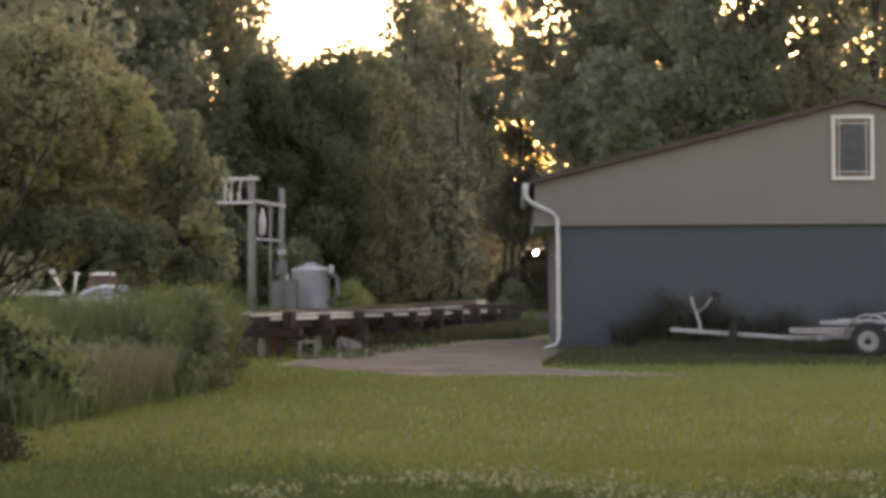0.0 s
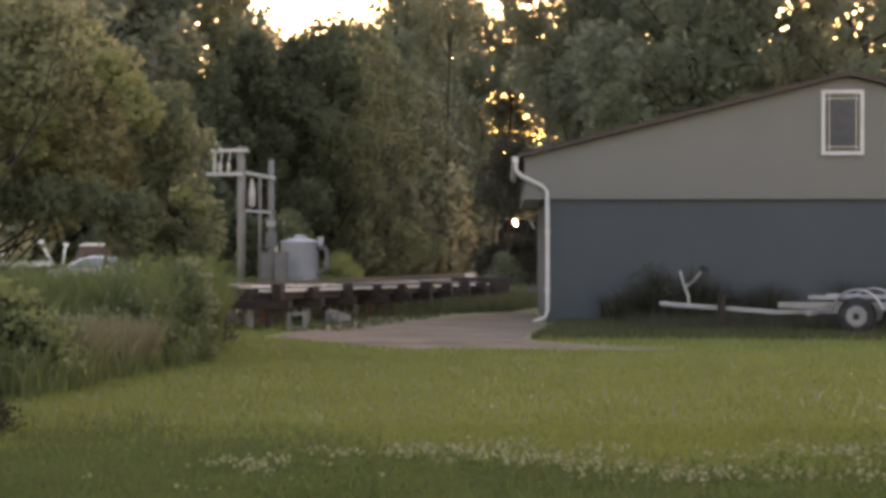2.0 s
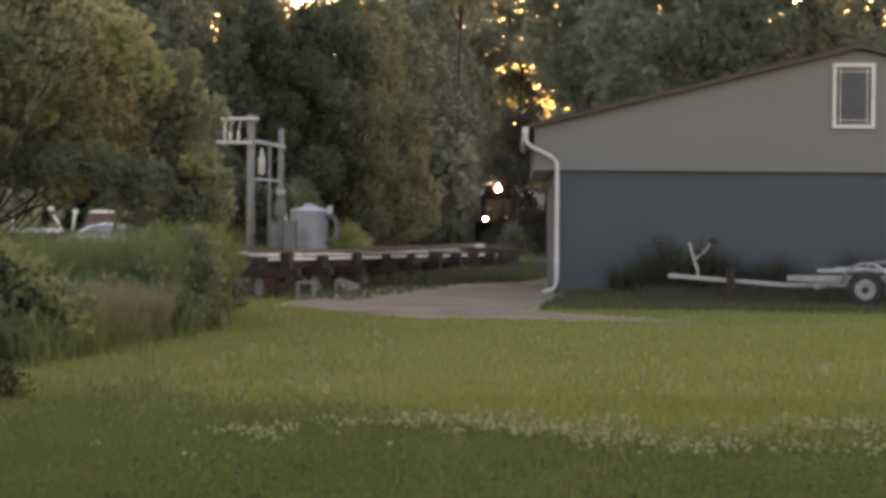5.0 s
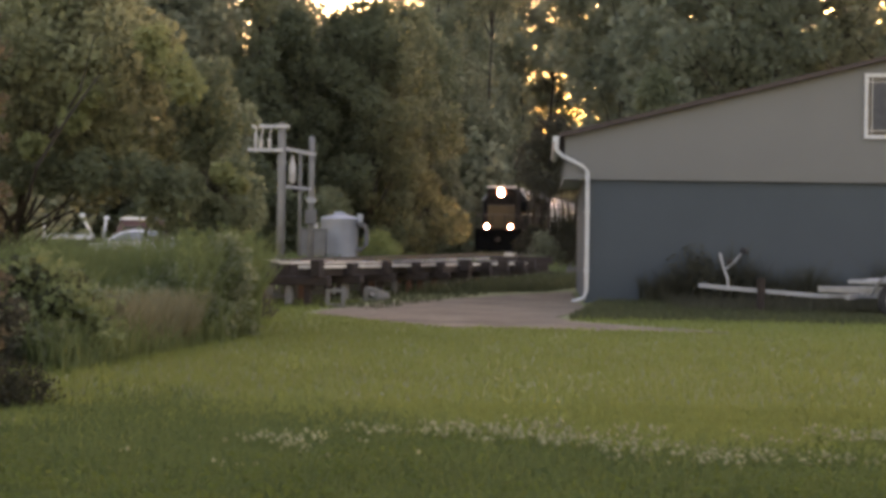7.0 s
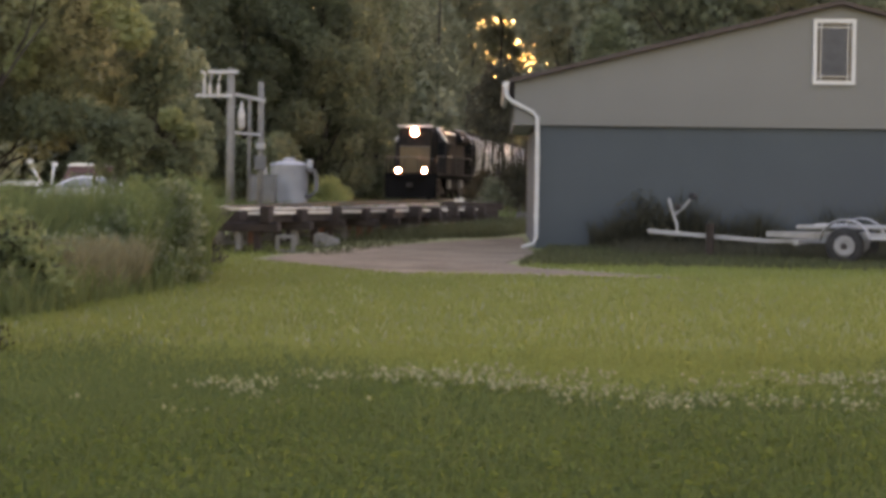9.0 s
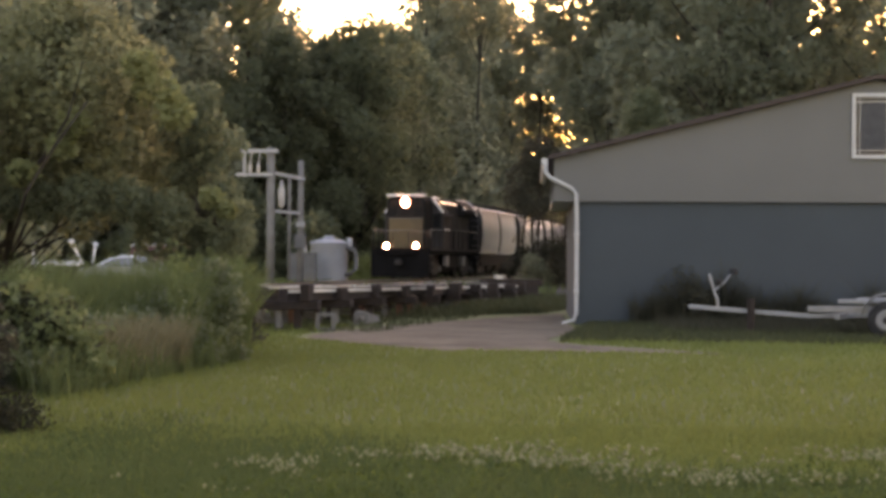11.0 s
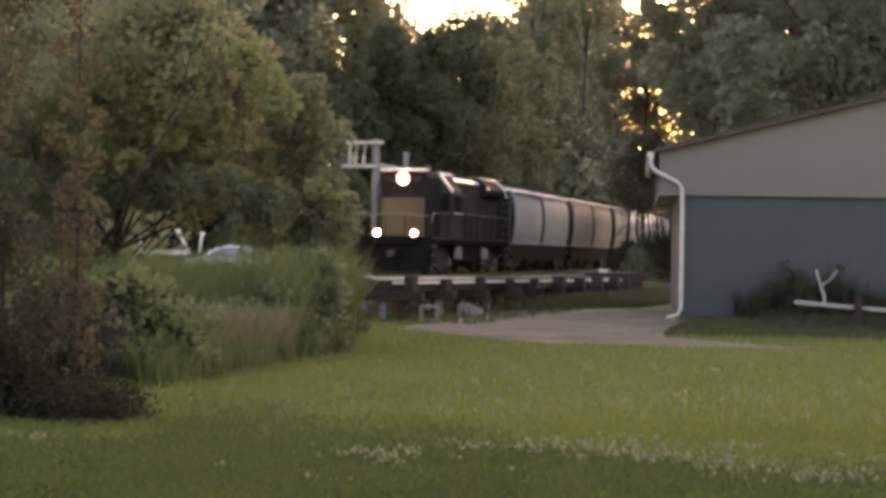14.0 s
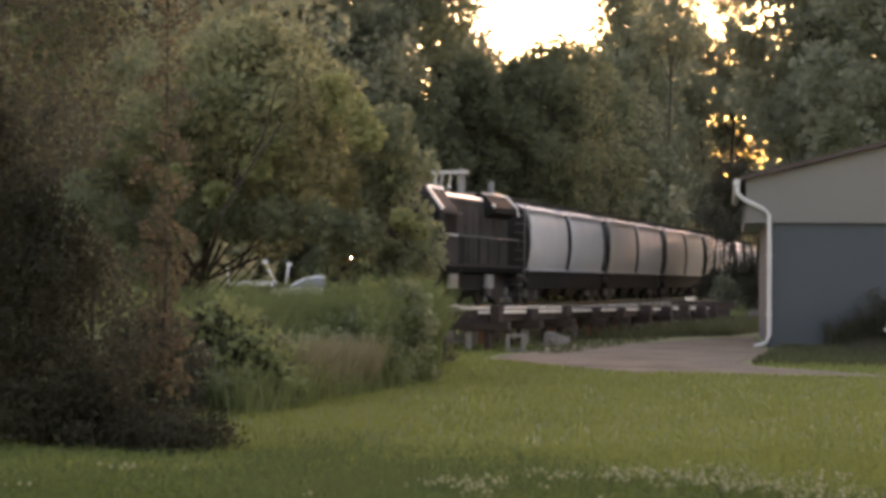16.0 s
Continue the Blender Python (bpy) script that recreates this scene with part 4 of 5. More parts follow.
def build_stack():
    """Dark sleepers stacked past the last trestle, with a pale board end on top."""
    rnd = random.Random(8)
    here = pose(2.85, 59.6, 0, 0, 0, 6)
    st = thing("timber_stack", here, "stack of dark creosoted railway ties", "timber stack")
    for layer in range(3):
        for i in range(3):
            o, z = -0.34 + 0.34 * i, 0.01 + 0.215 * layer
            e0, e1 = -0.8 + rnd.uniform(-0.1, 0.1), 0.8 + rnd.uniform(-0.1, 0.1)
            part("tie", box(e0, e1, o - 0.13, o + 0.13, z, z + 0.21, 0.012), CREOSOTE, st)
    pl = thing("plank", here @ pose(-0.45, -0.3, 0.655), "short pale board end on the stacked ties", "plank")
    part("board", box(-0.1, 0.12, -0.25, 0.2, 0, 0.1, 0.008), PLANK, pl)


# ---- poles, tank and cabinet beyond the line ----
def build_utilities():
    d = 84.0
    p = thing("utility_pole", pose(-6.25, d, 0), "weathered timber pole with cross-arms and insulators", "utility pole", "poles of the switch frame")
    part("pole", tube([(0, 0, -0.1), (0.02, 0, 3), (0, 0, 5.95)], 0.19, 12, None, 0.165), WOOD, p, "grey round pole", True)
    up = part("cross_arm", box(-1.25, 0.35, -0.26, -0.18, 5.72, 5.86, 0.01), ARM, p, "pale timber cross-arm")
    lo = part("cross_arm", box(-1.45, 0.1, -0.26, -0.18, 4.72, 4.86, 0.01), ARM, p)
    part("upright", box(-1.15, -1.03, -0.3, -0.22, 4.7, 5.9), ARM, p)
    for x in (-0.85, -0.5):
        part("insulator", lathe([(0.03, 4.86), (0.1, 4.9), (0.05, 4.98), (0.1, 5.04), (0.05, 5.12), (0.09, 5.18), (0.02, 5.28)], 12), PORCELAIN, lo, "porcelain insulator", True, pose(x, -0.22, 0))
        part("fuse_link", tube([(x, -0.22, 5.28), (x + 0.08, -0.22, 5.72)], 0.03, 6), PORCELAIN, up)
    d2 = 86.0
    q = thing("utility_pole", pose(-5.08, d2, 0), "weathered timber pole with cross-arms and insulators", "utility pole", "poles of the switch frame")
    part("pole", tube([(0, 0, -0.1), (0, 0, 5.5)], 0.15, 12, None, 0.125), WOOD, q, "grey round pole", True)
    arm = part("cross_arm", loft([[(-1.05, -2.1, 4.8), (-1.05, -2.0, 4.8), (-1.05, -2.0, 4.95), (-1.05, -2.1, 4.95)], [(0.2, -0.25, 4.62), (0.2, -0.15, 4.62), (0.2, -0.15, 4.77), (0.2, -0.25, 4.77)]]), ARM, q, "pale timber cross-arm")
    part("cross_arm", loft([[(-1.05, -2.1, 3.2), (-1.05, -2.0, 3.2), (-1.05, -2.0, 3.32), (-1.05, -2.1, 3.32)], [(0.0, -0.25, 3.15), (0.0, -0.15, 3.15), (0.0, -0.15, 3.27), (0.0, -0.25, 3.27)]]), ARM, q)
    part("conduit", tube([(-0.45, -0.7, 0.3), (-0.45, -0.7, 4.72)], 0.07, 8), WOOD, q, "grey conduit", True)
    part("switch_can", lathe([(0.05, 3.4), (0.15, 3.5), (0.16, 4.1), (0.1, 4.3), (0.03, 4.6)], 12), PORCELAIN, q, "grey switch can", True, pose(-0.75, -1.3, 0))
    part("meter_box", box(-0.25, 0.25, -0.32, -0.14, 1.7, 2.3, 0.02), LOCO_GREY, q)
    part("junction", box(-0.2, 0.2, -0.3, -0.12, 2.6, 2.85, 0.02), GALV, q)
    t = thing("storage_tank", pose(-4.2, 94.0, 0), "pale blue-grey upright tank with a domed lid", "tank")
    body = part("body", lathe([(0.88, 0.0), (0.9, 0.06), (0.9, 1.95), (0.93, 1.97), (0.93, 2.03), (0.88, 2.06), (0.5, 2.16), (0.1, 2.2)], 32), TANK_PAINT, t, "pale blue-grey tank body", True)
    part("lid", lathe([(0.3, 2.12), (0.3, 2.26), (0.22, 2.32), (0.05, 2.34)], 18), TANK_PAINT, body, "round lid", True)
    part("pipe", tube([(0.85, -0.35, 1.75), (1.2, -0.4, 1.7), (1.32, -0.4, 1.4), (1.3, -0.4, 0.8), (1.0, -0.4, 0.5), (0.8, -0.35, 0.5)], 0.11, 10), LOCO_GREY, t, "dull grey loop of pipe", True)
    part("bracket", box(0.86, 1.1, -0.2, 0.1, 1.85, 2.25, 0.02), TANK_PAINT, t)
    part("base", box(-1.05, 1.05, -1.05, 1.05, -0.06, 0.04, 0.02), BALLAST, t)
    c = thing("equipment_cabinet", pose(-5.35, 92.0, 0), "dull grey steel equipment cabinet beside the tank", "cabinet")
    part("body", box(-0.55, 0.65, -0.4, 0.4, 0.0, 1.45, 0.03), LOCO_GREY, c)
    part("top", box(-0.6, 0.7, -0.45, 0.45, 1.452, 1.52, 0.02), LOCO_GREY, c)
    part("door", box(-0.5, 0.04, -0.425, -0.402, 0.12, 1.38, 0.006), LOCO_GREY, c)
    part("door", box(0.06, 0.6, -0.425, -0.402, 0.12, 1.38, 0.006), LOCO_GREY, c)
    part("bushing", lathe([(0.12, 1.52), (0.16, 1.6), (0.1, 1.7), (0.14, 1.78), (0.05, 1.95)], 12), PORCELAIN, c, "", True, pose(0.1, 0, 0))


# ---- cars parked beyond the line ----
def build_car(label, m, turn_mat=CAR_WHITE):
    c = thing("parked_car", m, label, "car", "cars parked beyond the line")
    prof = [(-2.2, 0.35), (-2.25, 0.66), (-2.12, 0.8), (-1.65, 0.86), (-1.0, 1.22), (-0.5, 1.33), (0.35, 1.32), (1.3, 0.88), (2.05, 0.76), (2.25, 0.56), (2.2, 0.35)]
    secs = []
    for y, k in ((-0.86, 0.0), (-0.8, 0.06), (-0.62, 0.1), (0.62, 0.1), (0.8, 0.06), (0.86, 0.0)):
        secs.append([(x * (0.97 + k * 0.3), y if z < 0.9 else y * 0.84, z - (0.05 - k * 0.5 if z > 1.2 else 0)) for x, z in prof])
    body = part("body", loft(secs), turn_mat, c, "white painted body")
    for s in (-1, 1):
        pts = [(-1.45, 0.89), (-0.92, 1.18), (-0.5, 1.26), (-0.08, 1.27), (-0.08, 0.89)]
        for q in (pts, [(-0.01, 0.89), (-0.01, 1.27), (0.35, 1.25), (1.08, 0.89)]):
            part("window", loft([[(x, s * 0.6, z) for x, z in q], [(x, s * (0.875 - (z - 0.89) * 0.4), z) for x, z in q]]), CAR_GLASS, body, "side glass with the sky's reflection in its grey")
    for x in (-1.4, 1.4):
        for s in (-1, 1):
            wheel_part(c, x, s * 0.78, 0.32, 0.32, 0.2)
    return c


def build_cars():
    build_car("white car parked nose away beside the track", pose(-10.4, 73.5, 0, 0, 0, 10))
    f = thing("flatbed_truck", pose(-13.4, 74.5, 0, 0, 0, 8), "low white flatbed with leaning rack posts", "truck")
    part("bed", box(-1.1, 1.3, -0.8, 0.8, 0.62, 0.915, 0.03), DARK_STEEL, f, "dark bed sides")
    part("bed_rail", box(-1.1, 0.75, -0.82, 0.82, 0.92, 1.1, 0.04), CAR_WHITE, f, "white top rail")
    part("chassis", box(-1.2, 1.4, -0.6, 0.6, 0.4, 0.617), DARK_STEEL, f)
    for x, lean_x, z in ((-1.0, -0.05, 1.75), (0.85, 0.45, 1.8), (1.2, -0.1, 1.7)):
        part("rack_post", tube([(x, -0.74, 1.0), (x - lean_x, -0.74, z)], 0.045, 8), CAR_WHITE, f, "white rack post", True)
        part("post_cap", box(x - lean_x - 0.09, x - lean_x + 0.12, -0.82, -0.66, z - 0.03, z + 0.1, 0.03), CAR_WHITE, f)
    for x in (-0.7, 0.9):
        for s in (-1, 1):
            wheel_part(f, x, s * 0.72, 0.33, 0.33, 0.2)
    v = thing("red_van", None, "faded red van with a pale roof beyond a white car", "van")
    prof = ((-2.2, 0.4), (-2.25, 1.05), (-1.9, 1.8), (1.1, 1.82), (1.6, 1.05), (2.3, 0.95), (2.35, 0.4))
    part("body", loft([[(x, y * (1.0 if z < 1.1 else 0.74), z) for x, z in prof] for y in (-0.88, -0.82, 0.82, 0.88)]), RED, v, "faded red body")
    part("roof", loft([[(x, -0.7, 1.83), (x, -0.4, 1.93), (x, 0.4, 1.93), (x, 0.7, 1.83), (x, 0.68, 1.79), (x, -0.68, 1.79)] for x in (-2.02, 1.2)]), CAR_WHITE, v, "pale curved roof panel")
    part("rear_window", box(-2.12, -2.06, -0.5, 0.5, 1.2, 1.5, 0.01), GLASS_DARK, v)
    for x in (-1.4, 1.5):
        for s in (-1, 1):
            wheel_part(v, x, s * 0.76, 0.33, 0.33, 0.2)
    return v


# ---- plants ----
def inside(rng, n, corners):
    """n spots in a four-cornered plot."""
    a, b, c, d = [np.array(q, dtype=float) for q in corners]
    u, v = rng.random((n, 1)), rng.random((n, 1))
    return (a * (1 - u) + b * u) * (1 - v) + (d * (1 - u) + c * u) * v


def drive_side(x, y):
    """Whether spots lie on the gravel."""
    near = 25.6 + np.abs(x - 0.4) * 1.9
    spur = (x > 0.3) & (x < 4.2) & (y > 26.2 - (x - 0.4) * 0.2) & (y < 28.4 - (x - 2.2) * 1.5)
    return spur | (y > near) & (x > -1.9 + (y - 30.5) * 0.13) & (x < 2.6 + (y - 33) * 0.1)


def build_plants():
    rng = np.random.default_rng(3)
    spots = np.concatenate([inside(rng, 120000, ((-2.5, 6), (1.9, 6), (4.2, 14), (-5.2, 14))), inside(rng, 90000, ((-5.2, 14), (4.2, 14), (10, 36), (-7, 36)))])
    spots = spots[~drive_side(spots[:, 0], spots[:, 1])]
    # Marks the near and left lawn, where shade is painted with darker blades.
    shaded = np.array([y + 3.2 * noise.noise(Vector((x * 0.35, y * 0.22, 9.0))) + 1.2 * noise.noise(Vector((x * 1.3, y * 0.9, 4.0))) - 0.08 * x - 0.95 * max(0.0, -x - 0.6) for x, y in spots])
    shaded = 11.4 - shaded + rng.normal(size=len(spots)) * 0.8 > 0
    blades("shaded_grass", spots[shaded], (0.04, 0.085), (0.009, 0.02), BLADE_SHADE, "lawn grass with the near shade in its dark green", 14, 0.6)
    spots = spots[~shaded]
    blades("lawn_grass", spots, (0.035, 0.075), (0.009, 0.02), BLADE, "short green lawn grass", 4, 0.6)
    far = inside(rng, 26000, ((-4, 36), (1.5, 36), (9, 110), (-18, 110)))
    far = far[(far[:, 0] < -2.9 + (far[:, 1] - 33) * 0.2) | (far[:, 1] > 60)]
    beside = far[:, 0] - np.array([track_x(y) for y in far[:, 1]])
    far = far[(beside < -1.6) | (beside > 11.8) | (beside > 1.8) & (far[:, 1] > 112) | (beside > 2.2) & (rng.random(len(far)) < 0.06)]
    blades("field_grass", far, (0.15, 0.45), (0.03, 0.07), WEED, "rough uncut grass along the line", 5, 0.4)
    # clover heads on the near lawn
    c = inside(rng, 14000, ((-3.2, 9.4), (2.9, 9.4), (4.2, 12.6), (-4.4, 12.6)))
    dens = np.array([0.9 * noise.noise(Vector((x * 0.8, y * 0.9, 3.0))) + 0.8 * noise.noise(Vector((x * 3.5, y * 3.0, 6.0))) - 0.3 * (y - 10.9) ** 2 + 0.1 * min(x, 1.5) for x, y in c])
    c = c[dens > -0.05 + 0.95 * rng.random(len(c))]
    base = np.array([(math.cos(a) * r, math.sin(a) * r, z) for z, r in ((0.0, 0.005), (0.008, 0.0105), (0.018, 0.005)) for a in [k * math.pi / 3 for k in range(6)]])
    fs = [[k, (k + 1) % 6, 6 + (k + 1) % 6, 6 + k] for k in range(6)] + [[6 + k, 6 + (k + 1) % 6, 12 + (k + 1) % 6, 12 + k] for k in range(6)] + [[12, 13, 14, 15], [12, 15, 16, 17]]
    v = (base[None] * (0.7 + 0.7 * rng.random((len(c), 1, 1))) + np.column_stack([c, 0.05 + 0.04 * rng.random(len(c))])[:, None]).reshape(-1, 3)
    f = (np.array(fs)[None] + (np.arange(len(c)) * 18)[:, None, None]).reshape(-1, 4)
    tagged(raw("clover_flowers", v, f, CLOVER, None, "small white clover heads scattered in the lawn"), kind="stuff", category="flowers")
    # Clover leaves; their dark green also deepens the painted shade near the viewer.
    cl = inside(rng, 26000, ((-2.6, 6.5), (2.8, 6.5), (5.0, 13.2), (-4.0, 13.2)))
    dens = np.array([noise.noise(Vector((x * 0.5, y * 0.5, 7.0))) + (11.0 - y) * 0.22 for x, y in cl])
    cl = cl[dens > 0.45 * rng.random(len(cl))]
    v, f = leaf_cards(np.column_stack([cl, 0.03 + 0.04 * rng.random(len(cl))]), 0.035, rng, 0.0)
    tagged(raw("clover_leaves", v, f, CLOVER_LEAF, None, "dark green clover leaves in the near lawn"), kind="stuff", category="clover")
    # the weed bank beside the lawn
    bank = inside(rng, 15000, ((-3.55, 18.9), (-2.15, 23.6), (-6.5, 30), (-9.5, 20)))
    blades("weed_bank", bank[:11000], (0.5, 0.92), (0.012, 0.03), WEED, "tall green weeds growing on the bank", 6, 0.35, patchy=0.75)
    lv = inside(rng, 22000, ((-3.25, 17.3), (-2.05, 23.8), (-5.5, 28), (-8.0, 18.5)))
    hz = np.array([0.5 + 0.5 * noise.noise(Vector((x * 0.9, y * 0.9, 2.0))) + 0.5 * noise.noise(Vector((x * 2.6, y * 2.6, 5.0))) for x, y in lv]) * (0.8 + 0.06 * (lv[:, 1] - 17))
    v, f = leaf_cards(np.column_stack([lv, np.maximum(0.03, hz * rng.random(len(lv)) ** 0.6)]), 0.075, rng, 0.1)
    tagged(raw("leafy_weeds", v, f, LEAF_MID, None, "leafy weed stems tangled through the bank"), kind="stuff", category="weeds")
    tall = inside(rng, 3800, ((-2.6, 21.3), (-2.0, 23.8), (-2.3, 26), (-3.1, 25)))
    blades("tall_weed_stand", tall, (0.7, 1.2), (0.012, 0.028), WEED, "taller green weeds at the end of the bank", 12, 0.16, patchy=0.35)
    lv = inside(rng, 5000, ((-2.65, 20.9), (-2.0, 23.8), (-2.3, 26), (-3.1, 25)))
    v, f = leaf_cards(np.column_stack([lv, 0.05 + np.array([0.98 + 0.5 * noise.noise(Vector((x * 2.4, y * 2.4, 8.0))) for x, y in lv]) * rng.random(len(lv)) ** 0.7]), 0.06, rng, 0.6)
    tagged(raw("feathery_weeds", v, f, WEED, None, "feathery green weed stand at the end of the bank"), kind="stuff", category="weeds")
    mid_bank = inside(rng, 4200, ((-4.0, 21.5), (-2.5, 22.8), (-3.0, 25), (-5.4, 24.5)))
    blades("bank_top_weeds", mid_bank, (0.85, 1.16), (0.012, 0.028), WEED, "upright green weeds along the top of the bank", 16, 0.2, patchy=0.25)
    edge = inside(rng, 2200, ((-3.0, 16.6), (-1.95, 23.6), (-2.3, 24.5), (-3.6, 17.5)))
    blades("bank_edge", edge, (0.1, 0.4), (0.012, 0.024), WEED, "shorter weeds along the mown edge", 7, 0.6, patchy=0.8)
    blades("dry_grass_patch", inside(rng, 2400, ((-2.9, 18.6), (-2.4, 21.2), (-2.9, 21.8), (-3.5, 19.0))), (0.35, 0.68), (0.012, 0.025), DRY, "tan seeding grass among the weeds", 8, 0.35)
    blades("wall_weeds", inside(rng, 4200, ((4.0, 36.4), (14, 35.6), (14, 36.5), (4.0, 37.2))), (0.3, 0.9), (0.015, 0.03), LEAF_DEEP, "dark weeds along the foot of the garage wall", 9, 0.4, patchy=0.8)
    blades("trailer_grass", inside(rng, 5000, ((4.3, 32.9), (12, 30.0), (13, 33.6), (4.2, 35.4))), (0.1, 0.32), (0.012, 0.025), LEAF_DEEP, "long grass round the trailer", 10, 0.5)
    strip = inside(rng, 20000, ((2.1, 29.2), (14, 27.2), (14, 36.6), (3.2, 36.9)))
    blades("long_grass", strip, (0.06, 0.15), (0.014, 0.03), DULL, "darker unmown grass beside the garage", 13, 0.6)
    verge = RACK_A[:2] + np.outer(rng.random(9000) * 34 - 1, RACK_D[:2]) + np.outer(-2.2 + 4.1 * rng.random(9000), RACK_N[:2])
    blades("verge_grass", verge, (0.03, 0.12), (0.015, 0.03), DULL, "grass verge between gravel and trestles", 11, 0.5)
    blades("track_grass", inside(rng, 7000, ((-0.5, 40.5), (2.75, 44.8), (7.0, 62), (3.8, 60))), (0.1, 0.3), (0.015, 0.03), DULL, "rough grass beyond the end of the gravel", 15, 0.5, patchy=0.5)
    # shrubs of the bank
    def shrub(x, y, h, r, n, leaf, mat, label, seed):
        place(tree("shrub", h, r, 0.05, n, leaf, mat, label, seed, 0.42, 16, trunk_r=0.03, category="shrub"), x, y)
    # A darker shrub within each pale one paints the shade between its leaves.
    for x, y, h, r, sd in ((-3.75, 18.7, 0.85, 0.6, 21), (-3.35, 18.3, 0.6, 0.4, 22), (-4.35, 18.6, 0.8, 0.5, 71)):
        shrub(x, y, h, r, 1600, 0.085, DULL, "darker inner shrub for the shade under the bank's leaves", sd)
        shrub(x + 0.08, y - 0.12, h * 1.08, r * 1.05, 800, 0.1, BUSH_LEAF, "broad-leaved green shrub among weeds", sd + 50)
    shrub(-2.35, 23.0, 1.15, 0.45, 1800, 0.07, LEAF_MID, "dense dark green shrub at the bank's end", 23)
    shrub(-3.0, 13.4, 0.2, 0.46, 9000, 0.026, LEAF_SHADE, "low dark shrub at the lawn's edge", 24)
    # The tall ones are added where the near tree's foot lies in shade.
    shrub(-4.05, 13.7, 1.9, 0.58, 14000, 0.038, LEAF_SHADE, "tall shrub added for the near tree's shaded foot", 25)
    shrub(-3.55, 13.45, 0.55, 0.42, 7000, 0.03, LEAF_SHADE, "low dark shrub at the lawn's edge", 78)
    shrub(-4.75, 14.3, 2.6, 0.7, 12000, 0.045, LEAF_SHADE, "tall shrub added for the near tree's shaded foot", 72)
    # Added column of sparse brown leaves where a warm flare streak stands.
    place(tree("sapling", 5.2, 0.2, 0.3, 2300, 0.06, LEAF_FLARE, "slender column of brown leaves in place of a flare streak", 73, 0.7, 34, trunk_r=0.014), -3.63, 16.0)
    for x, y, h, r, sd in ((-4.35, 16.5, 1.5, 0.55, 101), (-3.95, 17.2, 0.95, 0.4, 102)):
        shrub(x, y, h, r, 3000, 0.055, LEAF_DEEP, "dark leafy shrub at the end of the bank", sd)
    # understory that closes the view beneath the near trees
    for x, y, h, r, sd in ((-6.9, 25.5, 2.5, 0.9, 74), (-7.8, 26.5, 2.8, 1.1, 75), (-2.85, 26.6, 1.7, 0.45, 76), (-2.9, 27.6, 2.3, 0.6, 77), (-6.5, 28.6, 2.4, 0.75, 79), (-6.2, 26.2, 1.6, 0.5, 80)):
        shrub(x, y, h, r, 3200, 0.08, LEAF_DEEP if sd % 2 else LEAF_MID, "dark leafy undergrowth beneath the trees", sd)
    for x, y, h, sd in ((-4.6, 18.3, 0.75, 61), (-5.6, 19.5, 0.95, 62), (-3.9, 22.0, 0.7, 64), (-4.2, 17.2, 0.5, 66), (-2.7, 22.2, 0.85, 67)):
        shrub(x, y, h, 0.55, 1300, 0.065, LEAF_MID, "leafy weed clump on the bank", sd)
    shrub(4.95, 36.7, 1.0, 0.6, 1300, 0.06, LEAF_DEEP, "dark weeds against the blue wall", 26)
    shrub(-2.6, 105.0, 1.15, 1.5, 4200, 0.12, PALE_BUSH, "round pale green bush beyond the line", 27)
    shrub(6.1, 86, 2.1, 0.85, 2600, 0.1, LEAF_DEEP, "dark bush beside the line", 28)
    shrub(5.0, 85.5, 1.35, 0.8, 2000, 0.1, LEAF_DARK, "low green bush beside the line", 29)
    place(tree("tree", 6.3, 1.75, 3.35, 5200, 0.15, LEAF_DEEP, "small dark tree whose crown hangs before the line", 39, 0.34, 26, trunk_r=0.07), 5.3, 86)
    place(tree("tree", 6.5, 2.6, 4.4, 4200, 0.24, LEAF_DARK, "small dark tree beside the line and garage", 35, 0.34, 20), 7.4, 100)
    place(tree("tree", 20.5, 5.0, 9.5, 9500, 0.42, LEAF_DARK, "tall tree overhanging the line", 36, 0.24, 46), 10.6, 106)
    place(tree("tree", 22.5, 5.6, 8.5, 9500, 0.45, LEAF_DARK, "tall tree overhanging the line", 37, 0.25, 46), 13.2, 119)
    # thin trunks with a hanging crown and low bushes between the line and the garage
    for x, y, h, r, sd in ((6.35, 118, 7.0, 1.0, 81), (6.95, 119, 6.8, 1.1, 82), (7.5, 117.5, 7.1, 1.0, 83), (8.15, 119.5, 7.0, 1.1, 84)):
        place(tree("tree", h, r, 4.5, 1900, 0.2, LEAF_DEEP, "thin-trunked dark tree beside the line", sd, 0.5, 16, trunk_r=0.09), x, y)
    for x, y, h, r, sd in ((6.0, 112, 1.9, 1.0, 85), (7.2, 113, 2.2, 1.1, 86), (8.3, 114, 2.2, 1.1, 87)):
        shrub(x, y, h, r, 2600, 0.12, LEAF_DEEP, "dark bush at the foot of the thin trees", sd)
    for x, y, h, r, sd in ((6.15, 115, 4.3, 0.8, 88), (7.0, 116, 4.4, 0.9, 89), (7.9, 116, 4.3, 0.8, 90)):
        shrub(x, y, h, r, 700, 0.11, LEAF_DEEP, "tall twiggy bush among the thin trees", sd)
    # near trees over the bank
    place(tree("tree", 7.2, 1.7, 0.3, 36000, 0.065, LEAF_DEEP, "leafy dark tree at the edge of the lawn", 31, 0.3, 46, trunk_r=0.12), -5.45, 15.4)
    spreading = place(tree("tree", 4.7, 2.3, 2.05, 25000, 0.105, LEAF_LIGHT, "spreading green tree behind the weed bank", 32, 0.19, 76, lean=(0.23, 0), trunk_r=0.075), -6.1, 27.5)
